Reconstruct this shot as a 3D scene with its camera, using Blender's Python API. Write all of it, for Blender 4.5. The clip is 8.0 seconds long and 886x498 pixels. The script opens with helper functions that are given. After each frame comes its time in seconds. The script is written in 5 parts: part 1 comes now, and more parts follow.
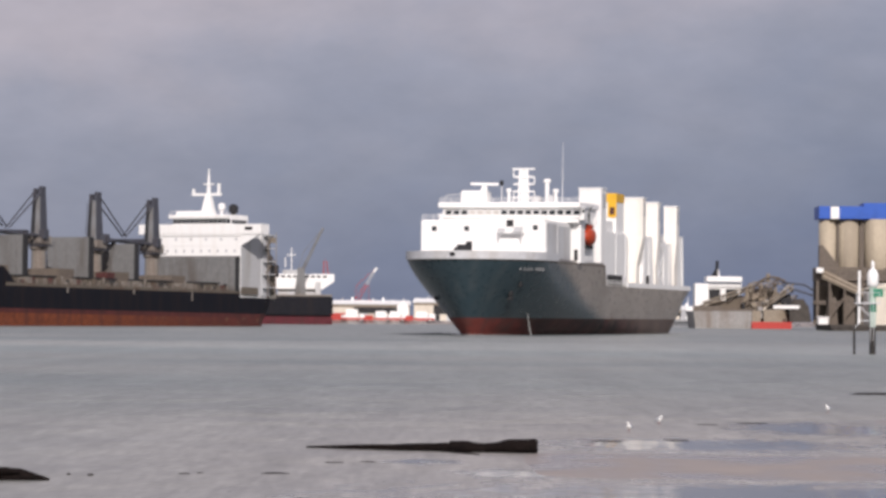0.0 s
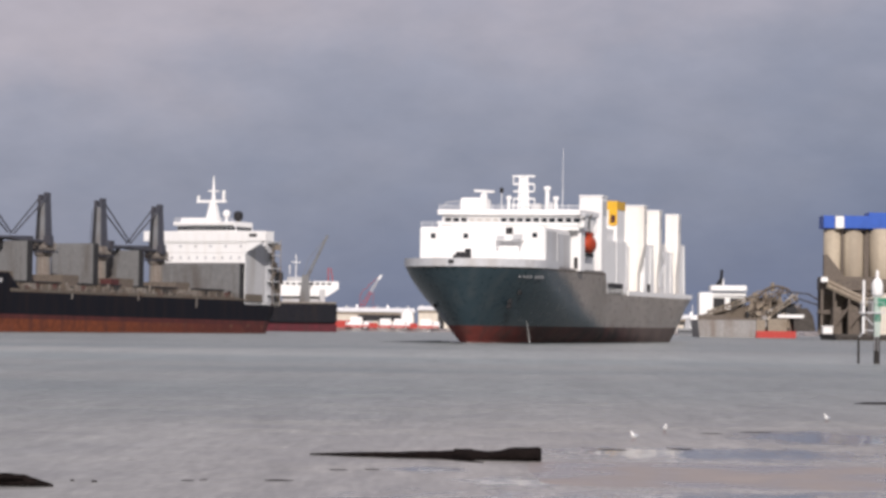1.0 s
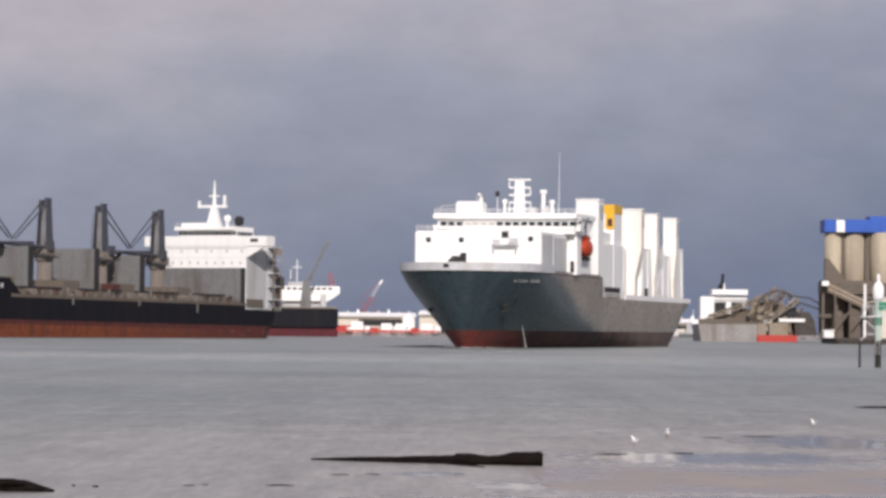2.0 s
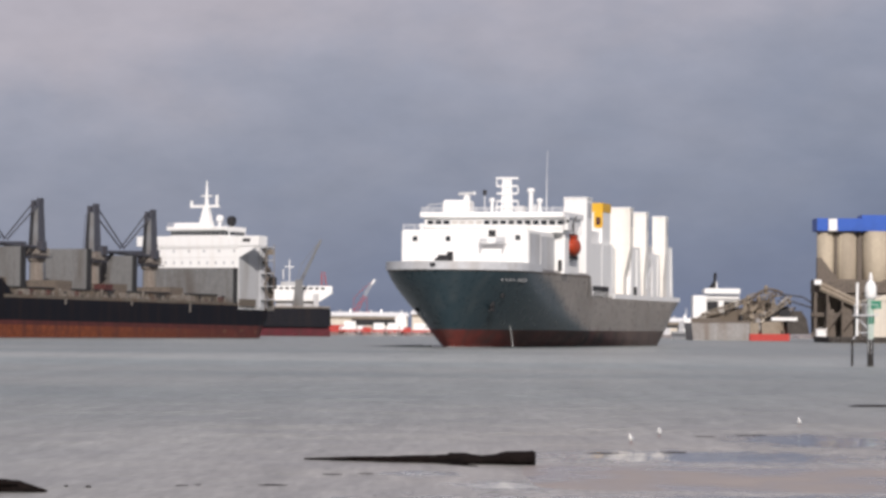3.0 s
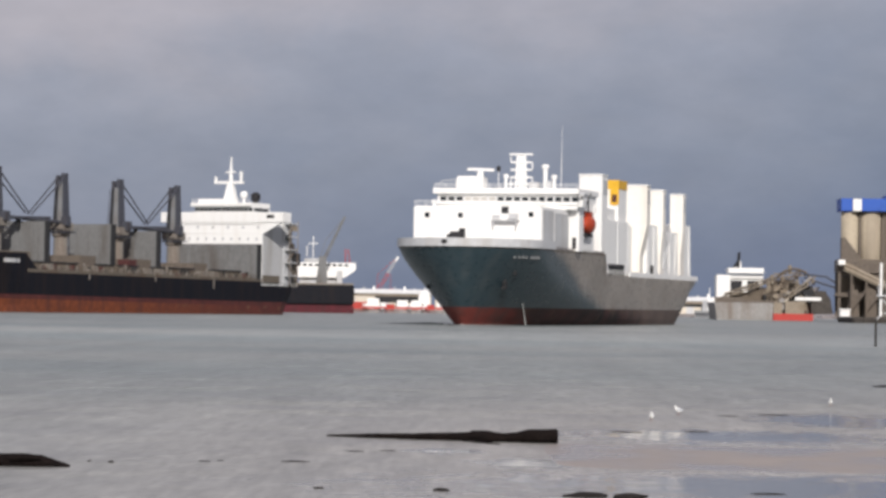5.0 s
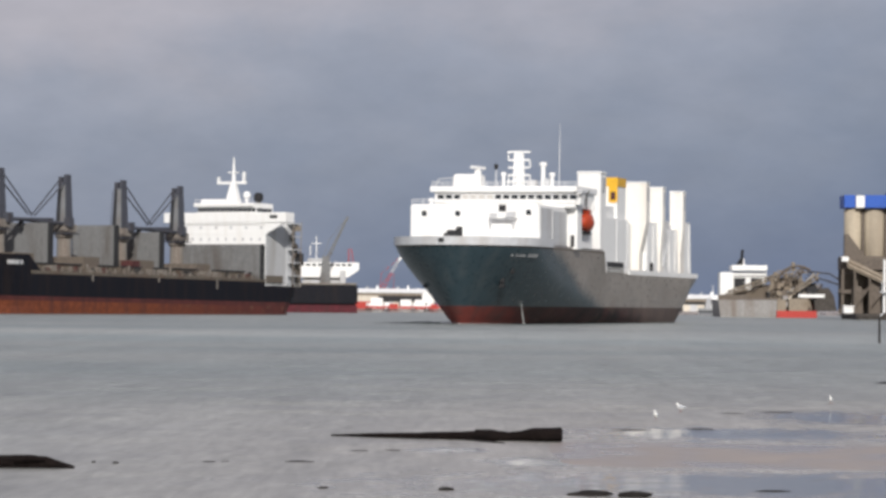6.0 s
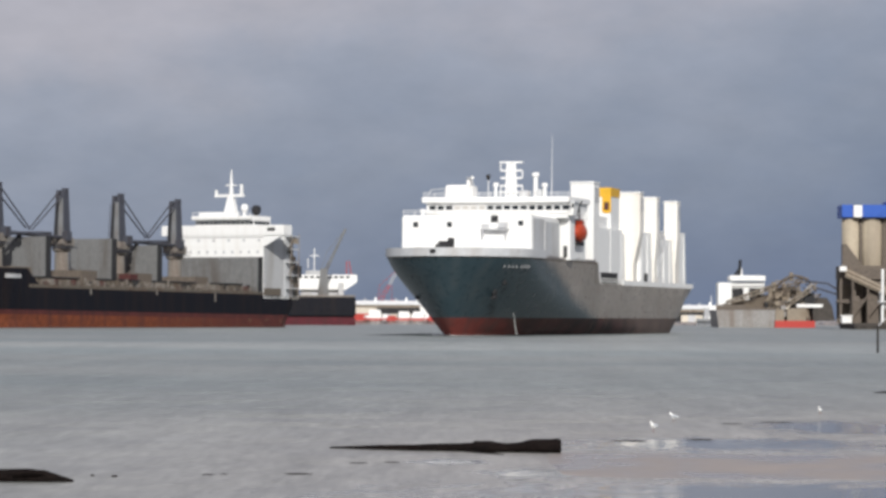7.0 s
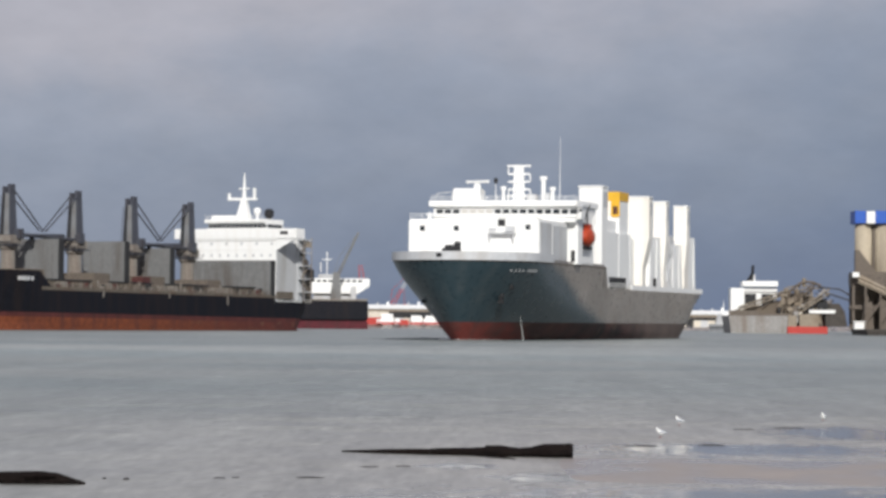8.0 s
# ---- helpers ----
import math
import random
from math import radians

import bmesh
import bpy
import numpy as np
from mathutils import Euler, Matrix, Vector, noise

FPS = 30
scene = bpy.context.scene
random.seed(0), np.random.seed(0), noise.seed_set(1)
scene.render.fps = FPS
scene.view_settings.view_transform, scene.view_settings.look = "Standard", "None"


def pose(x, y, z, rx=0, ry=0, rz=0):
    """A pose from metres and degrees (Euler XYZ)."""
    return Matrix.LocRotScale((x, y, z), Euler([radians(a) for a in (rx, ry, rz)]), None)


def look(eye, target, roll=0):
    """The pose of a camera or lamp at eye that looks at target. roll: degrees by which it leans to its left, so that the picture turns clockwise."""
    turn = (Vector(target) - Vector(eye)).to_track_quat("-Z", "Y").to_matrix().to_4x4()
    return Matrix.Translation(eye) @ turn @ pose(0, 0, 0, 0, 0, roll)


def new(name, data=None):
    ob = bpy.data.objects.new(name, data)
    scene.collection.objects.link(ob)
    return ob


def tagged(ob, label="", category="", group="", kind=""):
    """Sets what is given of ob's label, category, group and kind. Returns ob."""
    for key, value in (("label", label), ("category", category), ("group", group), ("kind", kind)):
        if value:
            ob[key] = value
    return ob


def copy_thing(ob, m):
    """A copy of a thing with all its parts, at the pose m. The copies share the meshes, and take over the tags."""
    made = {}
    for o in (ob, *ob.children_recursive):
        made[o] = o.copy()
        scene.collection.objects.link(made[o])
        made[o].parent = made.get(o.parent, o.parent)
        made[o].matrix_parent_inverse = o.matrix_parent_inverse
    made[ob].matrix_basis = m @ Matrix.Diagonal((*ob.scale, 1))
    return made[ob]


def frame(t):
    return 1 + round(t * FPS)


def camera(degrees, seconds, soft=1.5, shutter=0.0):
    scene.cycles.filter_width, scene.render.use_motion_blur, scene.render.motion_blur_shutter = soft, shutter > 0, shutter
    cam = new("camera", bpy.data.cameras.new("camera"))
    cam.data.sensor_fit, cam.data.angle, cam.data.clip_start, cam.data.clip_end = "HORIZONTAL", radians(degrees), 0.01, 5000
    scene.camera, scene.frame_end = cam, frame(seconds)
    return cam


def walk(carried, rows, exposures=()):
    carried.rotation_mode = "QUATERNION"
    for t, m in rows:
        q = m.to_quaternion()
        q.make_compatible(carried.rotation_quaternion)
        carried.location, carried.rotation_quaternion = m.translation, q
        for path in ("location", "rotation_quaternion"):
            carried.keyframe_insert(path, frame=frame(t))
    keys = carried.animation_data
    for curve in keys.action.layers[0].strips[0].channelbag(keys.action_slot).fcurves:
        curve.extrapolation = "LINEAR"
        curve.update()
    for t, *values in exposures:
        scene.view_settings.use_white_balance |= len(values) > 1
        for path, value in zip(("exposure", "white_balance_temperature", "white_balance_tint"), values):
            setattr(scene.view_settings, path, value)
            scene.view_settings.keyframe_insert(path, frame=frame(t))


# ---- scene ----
# A tidal flat looks out over a harbour: a cargo ship comes in, others lie at the quays.
cam = camera(16, 8.0, soft=3.2)


def aim(yaw, pitch, roll):
    """A hand-held pose at the eye's place: degrees of turn to the left, of lift and of lean."""
    return pose(0, 0, 3.2, 0, 0, yaw) @ pose(0, 0, 0, 90 + pitch) @ pose(0, 0, 0, 0, 0, roll)


walk(cam, [(t, aim(a, b, c)) for t, a, b, c in (
    (0.0, 0.0, 1.245, 0.45), (0.5, 0.0642, 1.3145, 0.736), (1.0, 0.0845, 1.3859, 0.6854), (1.5, 0.093, 1.4512, 0.6244), (1.7, 0.105, 1.472, 0.6), (2.8, 0.016, 1.461, 0.48),
    (3.0, -0.0349, 1.4614, 0.4713), (3.5, 0.1788, 1.4867, 0.6563), (4.0, 0.3425, 1.3159, 0.7747), (4.5, 0.3802, 1.1757, 0.9441), (4.7, 0.385, 1.119, 0.93), (5.8, 0.44, 0.977, 0.56),
    (6.0, 0.4508, 1.0325, 0.5128), (6.5, 0.3311, 1.1904, 0.2279), (7.0, 0.4136, 1.2458, 0.2201), (7.5, 0.4257, 1.2572, 0.3003),
    (8.0, 0.6445, 1.3215, 0.4768))],
    exposures=[(0.0, 0.0, 6500, 17), (4.5, 0.0, 6480, 13), (8.0, 0.02, 6270, 9)])

# ---- light ----
SUN_TO = Vector((0.10, -0.85, 0.50)).normalized()
world = bpy.data.worlds.new("sky")
scene.world = world
world.use_nodes = True
wn, wl = world.node_tree.nodes, world.node_tree.links
wn.clear()


def wnode(kind, **sets):
    n = wn.new(kind)
    for k, v in sets.items():
        n.inputs[k].default_value = v
    return n


sky = wn.new("ShaderNodeTexSky")
sky.sky_type, sky.sun_disc = "NISHITA", False
sky.sun_elevation = math.asin(SUN_TO.z)
sky.sun_rotation = math.atan2(SUN_TO.x, SUN_TO.y)
coord = wn.new("ShaderNodeTexCoord")
sep = wn.new("ShaderNodeSeparateXYZ")
wl.new(coord.outputs["Generated"], sep.inputs[0])
# cloud layer: darker and bluer low down, paler above, with soft broad billows
stretch = wn.new("ShaderNodeMapping")
stretch.inputs["Scale"].default_value = (6, 6, 12)
wl.new(coord.outputs["Generated"], stretch.inputs[0])
billow = wnode("ShaderNodeTexNoise", Scale=2.2, Detail=7.0, Roughness=0.58)
wl.new(stretch.outputs[0], billow.inputs["Vector"])
lift = wn.new("ShaderNodeMath")
lift.operation = "MULTIPLY_ADD"
lift.inputs[1].default_value = 0.085
wl.new(billow.outputs["Fac"], lift.inputs[0])
tilt = wn.new("ShaderNodeMath")
tilt.operation = "MULTIPLY_ADD"
tilt.inputs[1].default_value = -0.13
wl.new(sep.outputs["X"], tilt.inputs[0])
wl.new(sep.outputs["Z"], tilt.inputs[2])
wl.new(tilt.outputs[0], lift.inputs[2])
ramp = wn.new("ShaderNodeValToRGB")
ends = ramp.color_ramp.elements
ends[0].color, ends[1].position, ends[1].color = (0.115, 0.155, 0.265, 1), 0.5, (0.43, 0.43, 0.49, 1)
for at, col in ((0.03, (0.146, 0.186, 0.288, 1)), (0.06, (0.192, 0.230, 0.323, 1)), (0.09, (0.250, 0.281, 0.363, 1)), (0.12, (0.325, 0.345, 0.418, 1)), (0.155, (0.455, 0.435, 0.480, 1))):
    ends.new(at).color = col
wl.new(lift.outputs[0], ramp.inputs[0])
puffs = wnode("ShaderNodeTexNoise", Scale=7.0, Detail=6.0, Roughness=0.55)
wl.new(stretch.outputs[0], puffs.inputs["Vector"])
mottle = wn.new("ShaderNodeMapRange")
for k, v in (("From Min", 0.3), ("From Max", 0.7), ("To Min", 0.95), ("To Max", 1.05)):
    mottle.inputs[k].default_value = v
wl.new(puffs.outputs["Fac"], mottle.inputs[0])
shade = wn.new("ShaderNodeHueSaturation")
wl.new(ramp.outputs[0], shade.inputs["Color"])
wl.new(mottle.outputs[0], shade.inputs["Value"])
cloud = wnode("ShaderNodeBackground", Strength=1.0)
wl.new(shade.outputs[0], cloud.inputs[0])
clear = wnode("ShaderNodeBackground", Strength=0.06)
wl.new(sky.outputs[0], clear.inputs[0])
blend = wn.new("ShaderNodeMixShader")
blend.inputs[0].default_value = 0.92
wl.new(clear.outputs[0], blend.inputs[1])
wl.new(cloud.outputs[0], blend.inputs[2])
wout = wn.new("ShaderNodeOutputWorld")
wl.new(blend.outputs[0], wout.inputs[0])

sun = new("sun", bpy.data.lights.new("sun", "SUN"))
sun.data.energy, sun.data.angle, sun.data.color = 4.0, radians(1.5), (1.0, 0.95, 0.88)
sun.matrix_world = look(SUN_TO * 100, (0, 0, 0))


# ---- materials ----
def mat(name, col, rough=0.6, metal=0.0, var=0.25, size=1.0, stain=None, stain_amt=0.0, bump=0.1, streak=False, stain_size=0.2, spec=0.3):
    """A weathered surface: base colour with fine and broad variation, stains (run down when streak) and a little relief."""
    m = bpy.data.materials.new(name)
    m.use_nodes = True
    nd, ln = m.node_tree.nodes, m.node_tree.links
    b = nd["Principled BSDF"]
    b.inputs["Metallic"].default_value = metal
    b.inputs["Specular IOR Level"].default_value = spec
    tc = nd.new("ShaderNodeTexCoord")
    fine = nd.new("ShaderNodeTexNoise")
    fine.inputs["Scale"].default_value, fine.inputs["Detail"].default_value = 2.0 / size, 6
    ln.new(tc.outputs["Object"], fine.inputs["Vector"])
    broad = nd.new("ShaderNodeTexNoise")
    broad.inputs["Scale"].default_value, broad.inputs["Detail"].default_value = stain_size / size, 5
    mp = nd.new("ShaderNodeMapping")
    mp.inputs["Scale"].default_value = (3.0, 3.0, 0.35) if streak else (1, 1, 1)
    ln.new(tc.outputs["Object"], mp.inputs[0])
    ln.new(mp.outputs[0], broad.inputs["Vector"])
    hsv = nd.new("ShaderNodeHueSaturation")
    hsv.inputs["Color"].default_value = (*col, 1)
    mr = nd.new("ShaderNodeMapRange")
    mr.inputs["From Min"].default_value, mr.inputs["From Max"].default_value = 0.3, 0.7
    mr.inputs["To Min"].default_value, mr.inputs["To Max"].default_value = 1 - var, 1 + var
    ln.new(fine.outputs["Fac"], mr.inputs[0])
    ln.new(mr.outputs[0], hsv.inputs["Value"])
    mix = nd.new("ShaderNodeMix")
    mix.data_type = "RGBA"
    mix.inputs[7].default_value = (*(stain or [c * 0.6 for c in col]), 1)
    sr = nd.new("ShaderNodeMapRange")
    sr.inputs["From Min"].default_value, sr.inputs["From Max"].default_value = 0.48, 0.72
    sr.inputs["To Max"].default_value = stain_amt if stain else 0.4
    ln.new(broad.outputs["Fac"], sr.inputs[0])
    ln.new(sr.outputs[0], mix.inputs[0])
    ln.new(hsv.outputs[0], mix.inputs[6])
    ln.new(mix.outputs[2], b.inputs["Base Color"])
    rr = nd.new("ShaderNodeMapRange")
    rr.inputs["To Min"].default_value, rr.inputs["To Max"].default_value = max(rough - 0.12, 0.03), min(rough + 0.12, 1)
    ln.new(fine.outputs["Fac"], rr.inputs[0])
    ln.new(rr.outputs[0], b.inputs["Roughness"])
    if bump:
        bp = nd.new("ShaderNodeBump")
        bp.inputs["Strength"].default_value, bp.inputs["Distance"].default_value = bump, 0.05 * size
        ln.new(fine.outputs["Fac"], bp.inputs["Height"])
        ln.new(bp.outputs[0], b.inputs["Normal"])
    return m


M = dict(
    white=mat("white_paint", (0.82, 0.82, 0.80), 0.45, var=0.03, stain=(0.66, 0.62, 0.56), stain_amt=0.3, streak=True),
    teal=mat("teal_hull_paint", (0.028, 0.049, 0.060), 0.30, var=0.10, stain=(0.085, 0.095, 0.095), stain_amt=0.35, streak=True, size=2, stain_size=0.3, spec=0.5),
    boot=mat("red_antifouling", (0.155, 0.036, 0.029), 0.7, var=0.2, stain=(0.07, 0.04, 0.035), stain_amt=0.8, streak=True, size=2),
    black=mat("black_hull_paint", (0.009, 0.0095, 0.0135), 0.6, var=0.25, stain=(0.022, 0.016, 0.015), stain_amt=0.6, streak=True, size=2, spec=0.12),
    redlead=mat("orange_red_antifouling", (0.150, 0.042, 0.018), 0.8, var=0.3, stain=(0.062, 0.024, 0.022), stain_amt=0.9, streak=True, size=3),
    decksteel=mat("tan_deck_steel", (0.12, 0.103, 0.083), 0.85, var=0.4, stain=(0.10, 0.05, 0.03), stain_amt=0.5),
    grey=mat("grey_steel", (0.165, 0.167, 0.166), 0.75, var=0.12, stain=(0.075, 0.058, 0.045), stain_amt=0.75, streak=True, size=2),
    lightgrey=mat("light_grey_steel", (0.50, 0.51, 0.52), 0.55, var=0.08, stain=(0.34, 0.30, 0.26), stain_amt=0.5, streak=True, size=2),
    craneblue=mat("dark_blue_grey_crane_steel", (0.062, 0.066, 0.082), 0.7, var=0.2, stain=(0.048, 0.036, 0.033), stain_amt=0.8, streak=True),
    cranepost=mat("weathered_cream_crane_post", (0.22, 0.20, 0.175), 0.75, var=0.2, stain=(0.12, 0.08, 0.06), stain_amt=0.7, streak=True),
    blind=mat("pale_window_blinds", (0.5, 0.48, 0.45), 0.6, var=0.08),
    glass=mat("dark_window_glass", (0.02, 0.025, 0.03), 0.1, var=0.1, bump=0),
    dark=mat("dark_recess", (0.03, 0.03, 0.032), 0.8, var=0.3),
    orange=mat("orange_lifeboat_shell", (0.42, 0.055, 0.02), 0.5, var=0.1),
    yellow=mat("yellow_funnel_paint", (0.70, 0.40, 0.03), 0.5, var=0.08),
    funnelblack=mat("black_funnel_paint", (0.02, 0.02, 0.022), 0.5, var=0.2),
    maroon=mat("maroon_hatch_paint", (0.085, 0.032, 0.030), 0.7, var=0.2),
    concrete=mat("silo_concrete", (0.43, 0.37, 0.28), 0.9, var=0.08, stain=(0.26, 0.22, 0.17), stain_amt=0.7, streak=True, size=3),
    blue=mat("blue_cladding", (0.03, 0.10, 0.42), 0.5, var=0.1),
    rustbrown=mat("rusted_conveyor_steel", (0.135, 0.110, 0.085), 0.9, var=0.35, stain=(0.07, 0.05, 0.04), stain_amt=0.8),
    tansteel=mat("tan_conveyor_cladding", (0.26, 0.22, 0.17), 0.85, var=0.25, stain=(0.2, 0.15, 0.1), stain_amt=0.6),
    barge=mat("grey_barge_plate", (0.30, 0.29, 0.28), 0.75, var=0.15, stain=(0.18, 0.14, 0.11), stain_amt=0.7, streak=True, size=2),
    red=mat("red_paint", (0.42, 0.05, 0.04), 0.6, var=0.15, stain=(0.3, 0.05, 0.04), stain_amt=0.5),
    cream=mat("cream_cladding", (0.62, 0.57, 0.48), 0.7, var=0.06, stain=(0.45, 0.40, 0.33), stain_amt=0.5, streak=True, size=2),
    quay=mat("dark_quay_timber", (0.07, 0.062, 0.055), 0.9, var=0.3, size=2),
    green=mat("green_beacon_paint", (0.03, 0.20, 0.12), 0.5, var=0.12),
    pile=mat("tarred_pile", (0.025, 0.023, 0.022), 0.8, var=0.3, stain=(0.08, 0.075, 0.06), stain_amt=0.5, size=0.3),
    driftwood=mat("wet_dark_driftwood", (0.010, 0.0072, 0.0066), 0.85, var=0.5, stain=(0.006, 0.005, 0.005), stain_amt=0.9, size=0.12, bump=0.7, stain_size=0.6, spec=0.06),
    rock=mat("dark_wet_rock", (0.022, 0.019, 0.018), 0.8, var=0.4, size=0.1, bump=0.6, spec=0.1),
    plume=mat("white_gull_plumage", (0.82, 0.82, 0.80), 0.8, var=0.04, size=0.1),
    wing=mat("grey_gull_wing", (0.42, 0.44, 0.47), 0.8, var=0.08, size=0.1),
    beak=mat("dark_red_gull_bill", (0.22, 0.045, 0.03), 0.5, var=0.1, size=0.1),
    palegreen=mat("faded_pale_green_paint", (0.45, 0.55, 0.48), 0.6, var=0.15, stain=(0.2, 0.3, 0.24), stain_amt=0.7, size=0.5),
    foam=mat("pale_foam", (0.36, 0.37, 0.36), 0.9, var=0.3, stain=(0.2, 0.22, 0.22), stain_amt=1.0, stain_size=0.6),
    swell=mat("swell_water_painted_shade", (0.035, 0.042, 0.046), 0.35, var=0.2),
    hopper=mat("dusty_dark_hopper_steel", (0.135, 0.113, 0.094), 0.9, var=0.35, stain=(0.14, 0.115, 0.09), stain_amt=0.7),
    jibgrey=mat("dull_grey_jib_steel", (0.19, 0.195, 0.20), 0.75, var=0.12, stain=(0.12, 0.10, 0.085), stain_amt=0.6),
    warmwhite=mat("sun_yellowed_white_paint", (0.82, 0.79, 0.73), 0.5, var=0.04, stain=(0.6, 0.52, 0.42), stain_amt=0.4, streak=True, size=2),
    redband=mat("dull_dark_red_band", (0.078, 0.022, 0.020), 0.8, var=0.3, stain=(0.045, 0.02, 0.018), stain_amt=0.8, streak=True, size=3),
    sidegrey=mat("mid_grey_side", (0.43, 0.435, 0.44), 0.6, var=0.06, stain=(0.25, 0.23, 0.2), stain_amt=0.5, streak=True, size=2),
    crimson=mat("crimson_antifouling", (0.085, 0.016, 0.022), 0.8, var=0.25, stain=(0.05, 0.02, 0.02), stain_amt=0.7, streak=True, size=3),
)


def tone_aft(m, dark, pale, start, end):
    """Mixes other tones with rust spots into a ship's after body, ragged-edged from amidships on."""
    nd, ln = m.node_tree.nodes, m.node_tree.links
    b = nd["Principled BSDF"]
    old = b.inputs["Base Color"].links[0].from_socket
    tc = nd.new("ShaderNodeTexCoord")
    sp = nd.new("ShaderNodeSeparateXYZ")
    ln.new(tc.outputs["Object"], sp.inputs[0])
    n = nd.new("ShaderNodeTexNoise")
    n.inputs["Scale"].default_value, n.inputs["Detail"].default_value = 0.12, 7
    ln.new(tc.outputs["Object"], n.inputs["Vector"])
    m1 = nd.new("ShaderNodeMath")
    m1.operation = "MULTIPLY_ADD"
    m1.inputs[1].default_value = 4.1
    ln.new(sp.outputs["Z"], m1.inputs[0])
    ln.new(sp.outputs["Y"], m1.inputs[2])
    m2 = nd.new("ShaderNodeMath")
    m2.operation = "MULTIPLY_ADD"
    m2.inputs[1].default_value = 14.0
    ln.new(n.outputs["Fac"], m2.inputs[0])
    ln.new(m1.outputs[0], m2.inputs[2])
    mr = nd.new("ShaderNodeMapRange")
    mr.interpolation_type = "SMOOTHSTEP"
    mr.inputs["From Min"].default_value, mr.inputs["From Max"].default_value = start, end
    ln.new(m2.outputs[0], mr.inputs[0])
    # ramp of the two aft tones; rust spots go over it below
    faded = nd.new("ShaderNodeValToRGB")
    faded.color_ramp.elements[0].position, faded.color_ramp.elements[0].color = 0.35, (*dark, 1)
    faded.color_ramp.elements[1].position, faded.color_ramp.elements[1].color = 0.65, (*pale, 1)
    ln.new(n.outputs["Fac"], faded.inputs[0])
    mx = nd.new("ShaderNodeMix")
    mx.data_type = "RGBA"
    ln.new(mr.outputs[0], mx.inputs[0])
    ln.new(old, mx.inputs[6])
    spots = nd.new("ShaderNodeTexNoise")
    spots.inputs["Scale"].default_value, spots.inputs["Detail"].default_value = 0.45, 8
    ln.new(tc.outputs["Object"], spots.inputs["Vector"])
    cover = nd.new("ShaderNodeMapRange")
    cover.inputs["From Min"].default_value, cover.inputs["From Max"].default_value = 0.56, 0.72
    cover.inputs["To Max"].default_value = 0.7
    ln.new(spots.outputs["Fac"], cover.inputs[0])
    rusty = nd.new("ShaderNodeMix")
    rusty.data_type = "RGBA"
    rusty.inputs[7].default_value = (0.14, 0.085, 0.055, 1)
    ln.new(cover.outputs[0], rusty.inputs[0])
    ln.new(faded.outputs[0], rusty.inputs[6])
    ln.new(rusty.outputs[2], mx.inputs[7])
    ln.new(mx.outputs[2], b.inputs["Base Color"])


# teal: shade under the bow flare against the lit side, painted in, plus rust
tone_aft(M["teal"], (0.205, 0.179, 0.152), (0.285, 0.251, 0.218), 62, 76)
tone_aft(M["redlead"], (0.060, 0.019, 0.018), (0.100, 0.026, 0.020), -78, 20)
# boot: black stain, and the shade along the side put into the colour
tone_aft(M["boot"], (0.026, 0.018, 0.018), (0.090, 0.034, 0.030), 14, 27)
tone_aft(M["boot"], (0.085, 0.066, 0.058), (0.150, 0.110, 0.095), 78, 120)


# ---- mesh helpers ----
def part(name, bm, material, parent=None, label="", smooth=False):
    """Links a bmesh as one mesh object, under parent where given."""
    me = bpy.data.meshes.new(name)
    bmesh.ops.recalc_face_normals(bm, faces=bm.faces[:])
    bm.to_mesh(me)
    bm.free()
    me.materials.append(M[material] if isinstance(material, str) else material)
    if smooth:
        me.shade_smooth()
    ob = new(name, me)
    ob.parent = parent
    return tagged(ob, label=label)


def thing(name, label, category, m=None, group="", kind=""):
    ob = new(name)
    if m is not None:
        ob.matrix_basis = m
    return tagged(ob, label, category, group, kind)


def box(bm, x0, x1, y0, y1, z0, z1, bevel=0.0, top=None):
    """A box; top narrows or shifts its upper face: (x0, x1, y0, y1)."""
    a = (x0, x1, y0, y1)
    b = top or a
    vs = [bm.verts.new((q[i], q[2 + j], z)) for q, z in ((a, z0), (b, z1)) for i, j in ((0, 0), (1, 0), (1, 1), (0, 1))]
    fs = [bm.faces.new([vs[k] for k in f]) for f in ((3, 2, 1, 0), (4, 5, 6, 7), (0, 1, 5, 4), (1, 2, 6, 5), (2, 3, 7, 6), (3, 0, 4, 7))]
    if bevel:
        es = {e for f in fs for e in f.edges}
        bmesh.ops.bevel(bm, geom=list(es), offset=bevel, segments=2, affect="EDGES")
    return bm


def boxes(*rows, bevel=0.0):
    bm = bmesh.new()
    for r in rows:
        box(bm, *r, bevel=bevel)
    return bm


def rod(bm, a, b, r0, r1=None, n=8):
    """A round bar from a to b, capped."""
    a, b = Vector(a), Vector(b)
    r1 = r0 if r1 is None else r1
    q = (b - a).to_track_quat("Z", "Y")
    rings = []
    for p, r in ((a, r0), (b, r1)):
        rings.append([bm.verts.new(p + q @ Vector((r * math.cos(2 * math.pi * k / n), r * math.sin(2 * math.pi * k / n), 0))) for k in range(n)])
    for k in range(n):
        bm.faces.new((rings[0][k], rings[0][(k + 1) % n], rings[1][(k + 1) % n], rings[1][k]))
    bm.faces.new(rings[0][::-1])
    bm.faces.new(rings[1])
    return bm


def rods(rows, r, n=6):
    bm = bmesh.new()
    for a, b in rows:
        rod(bm, a, b, r, n=n)
    return bm


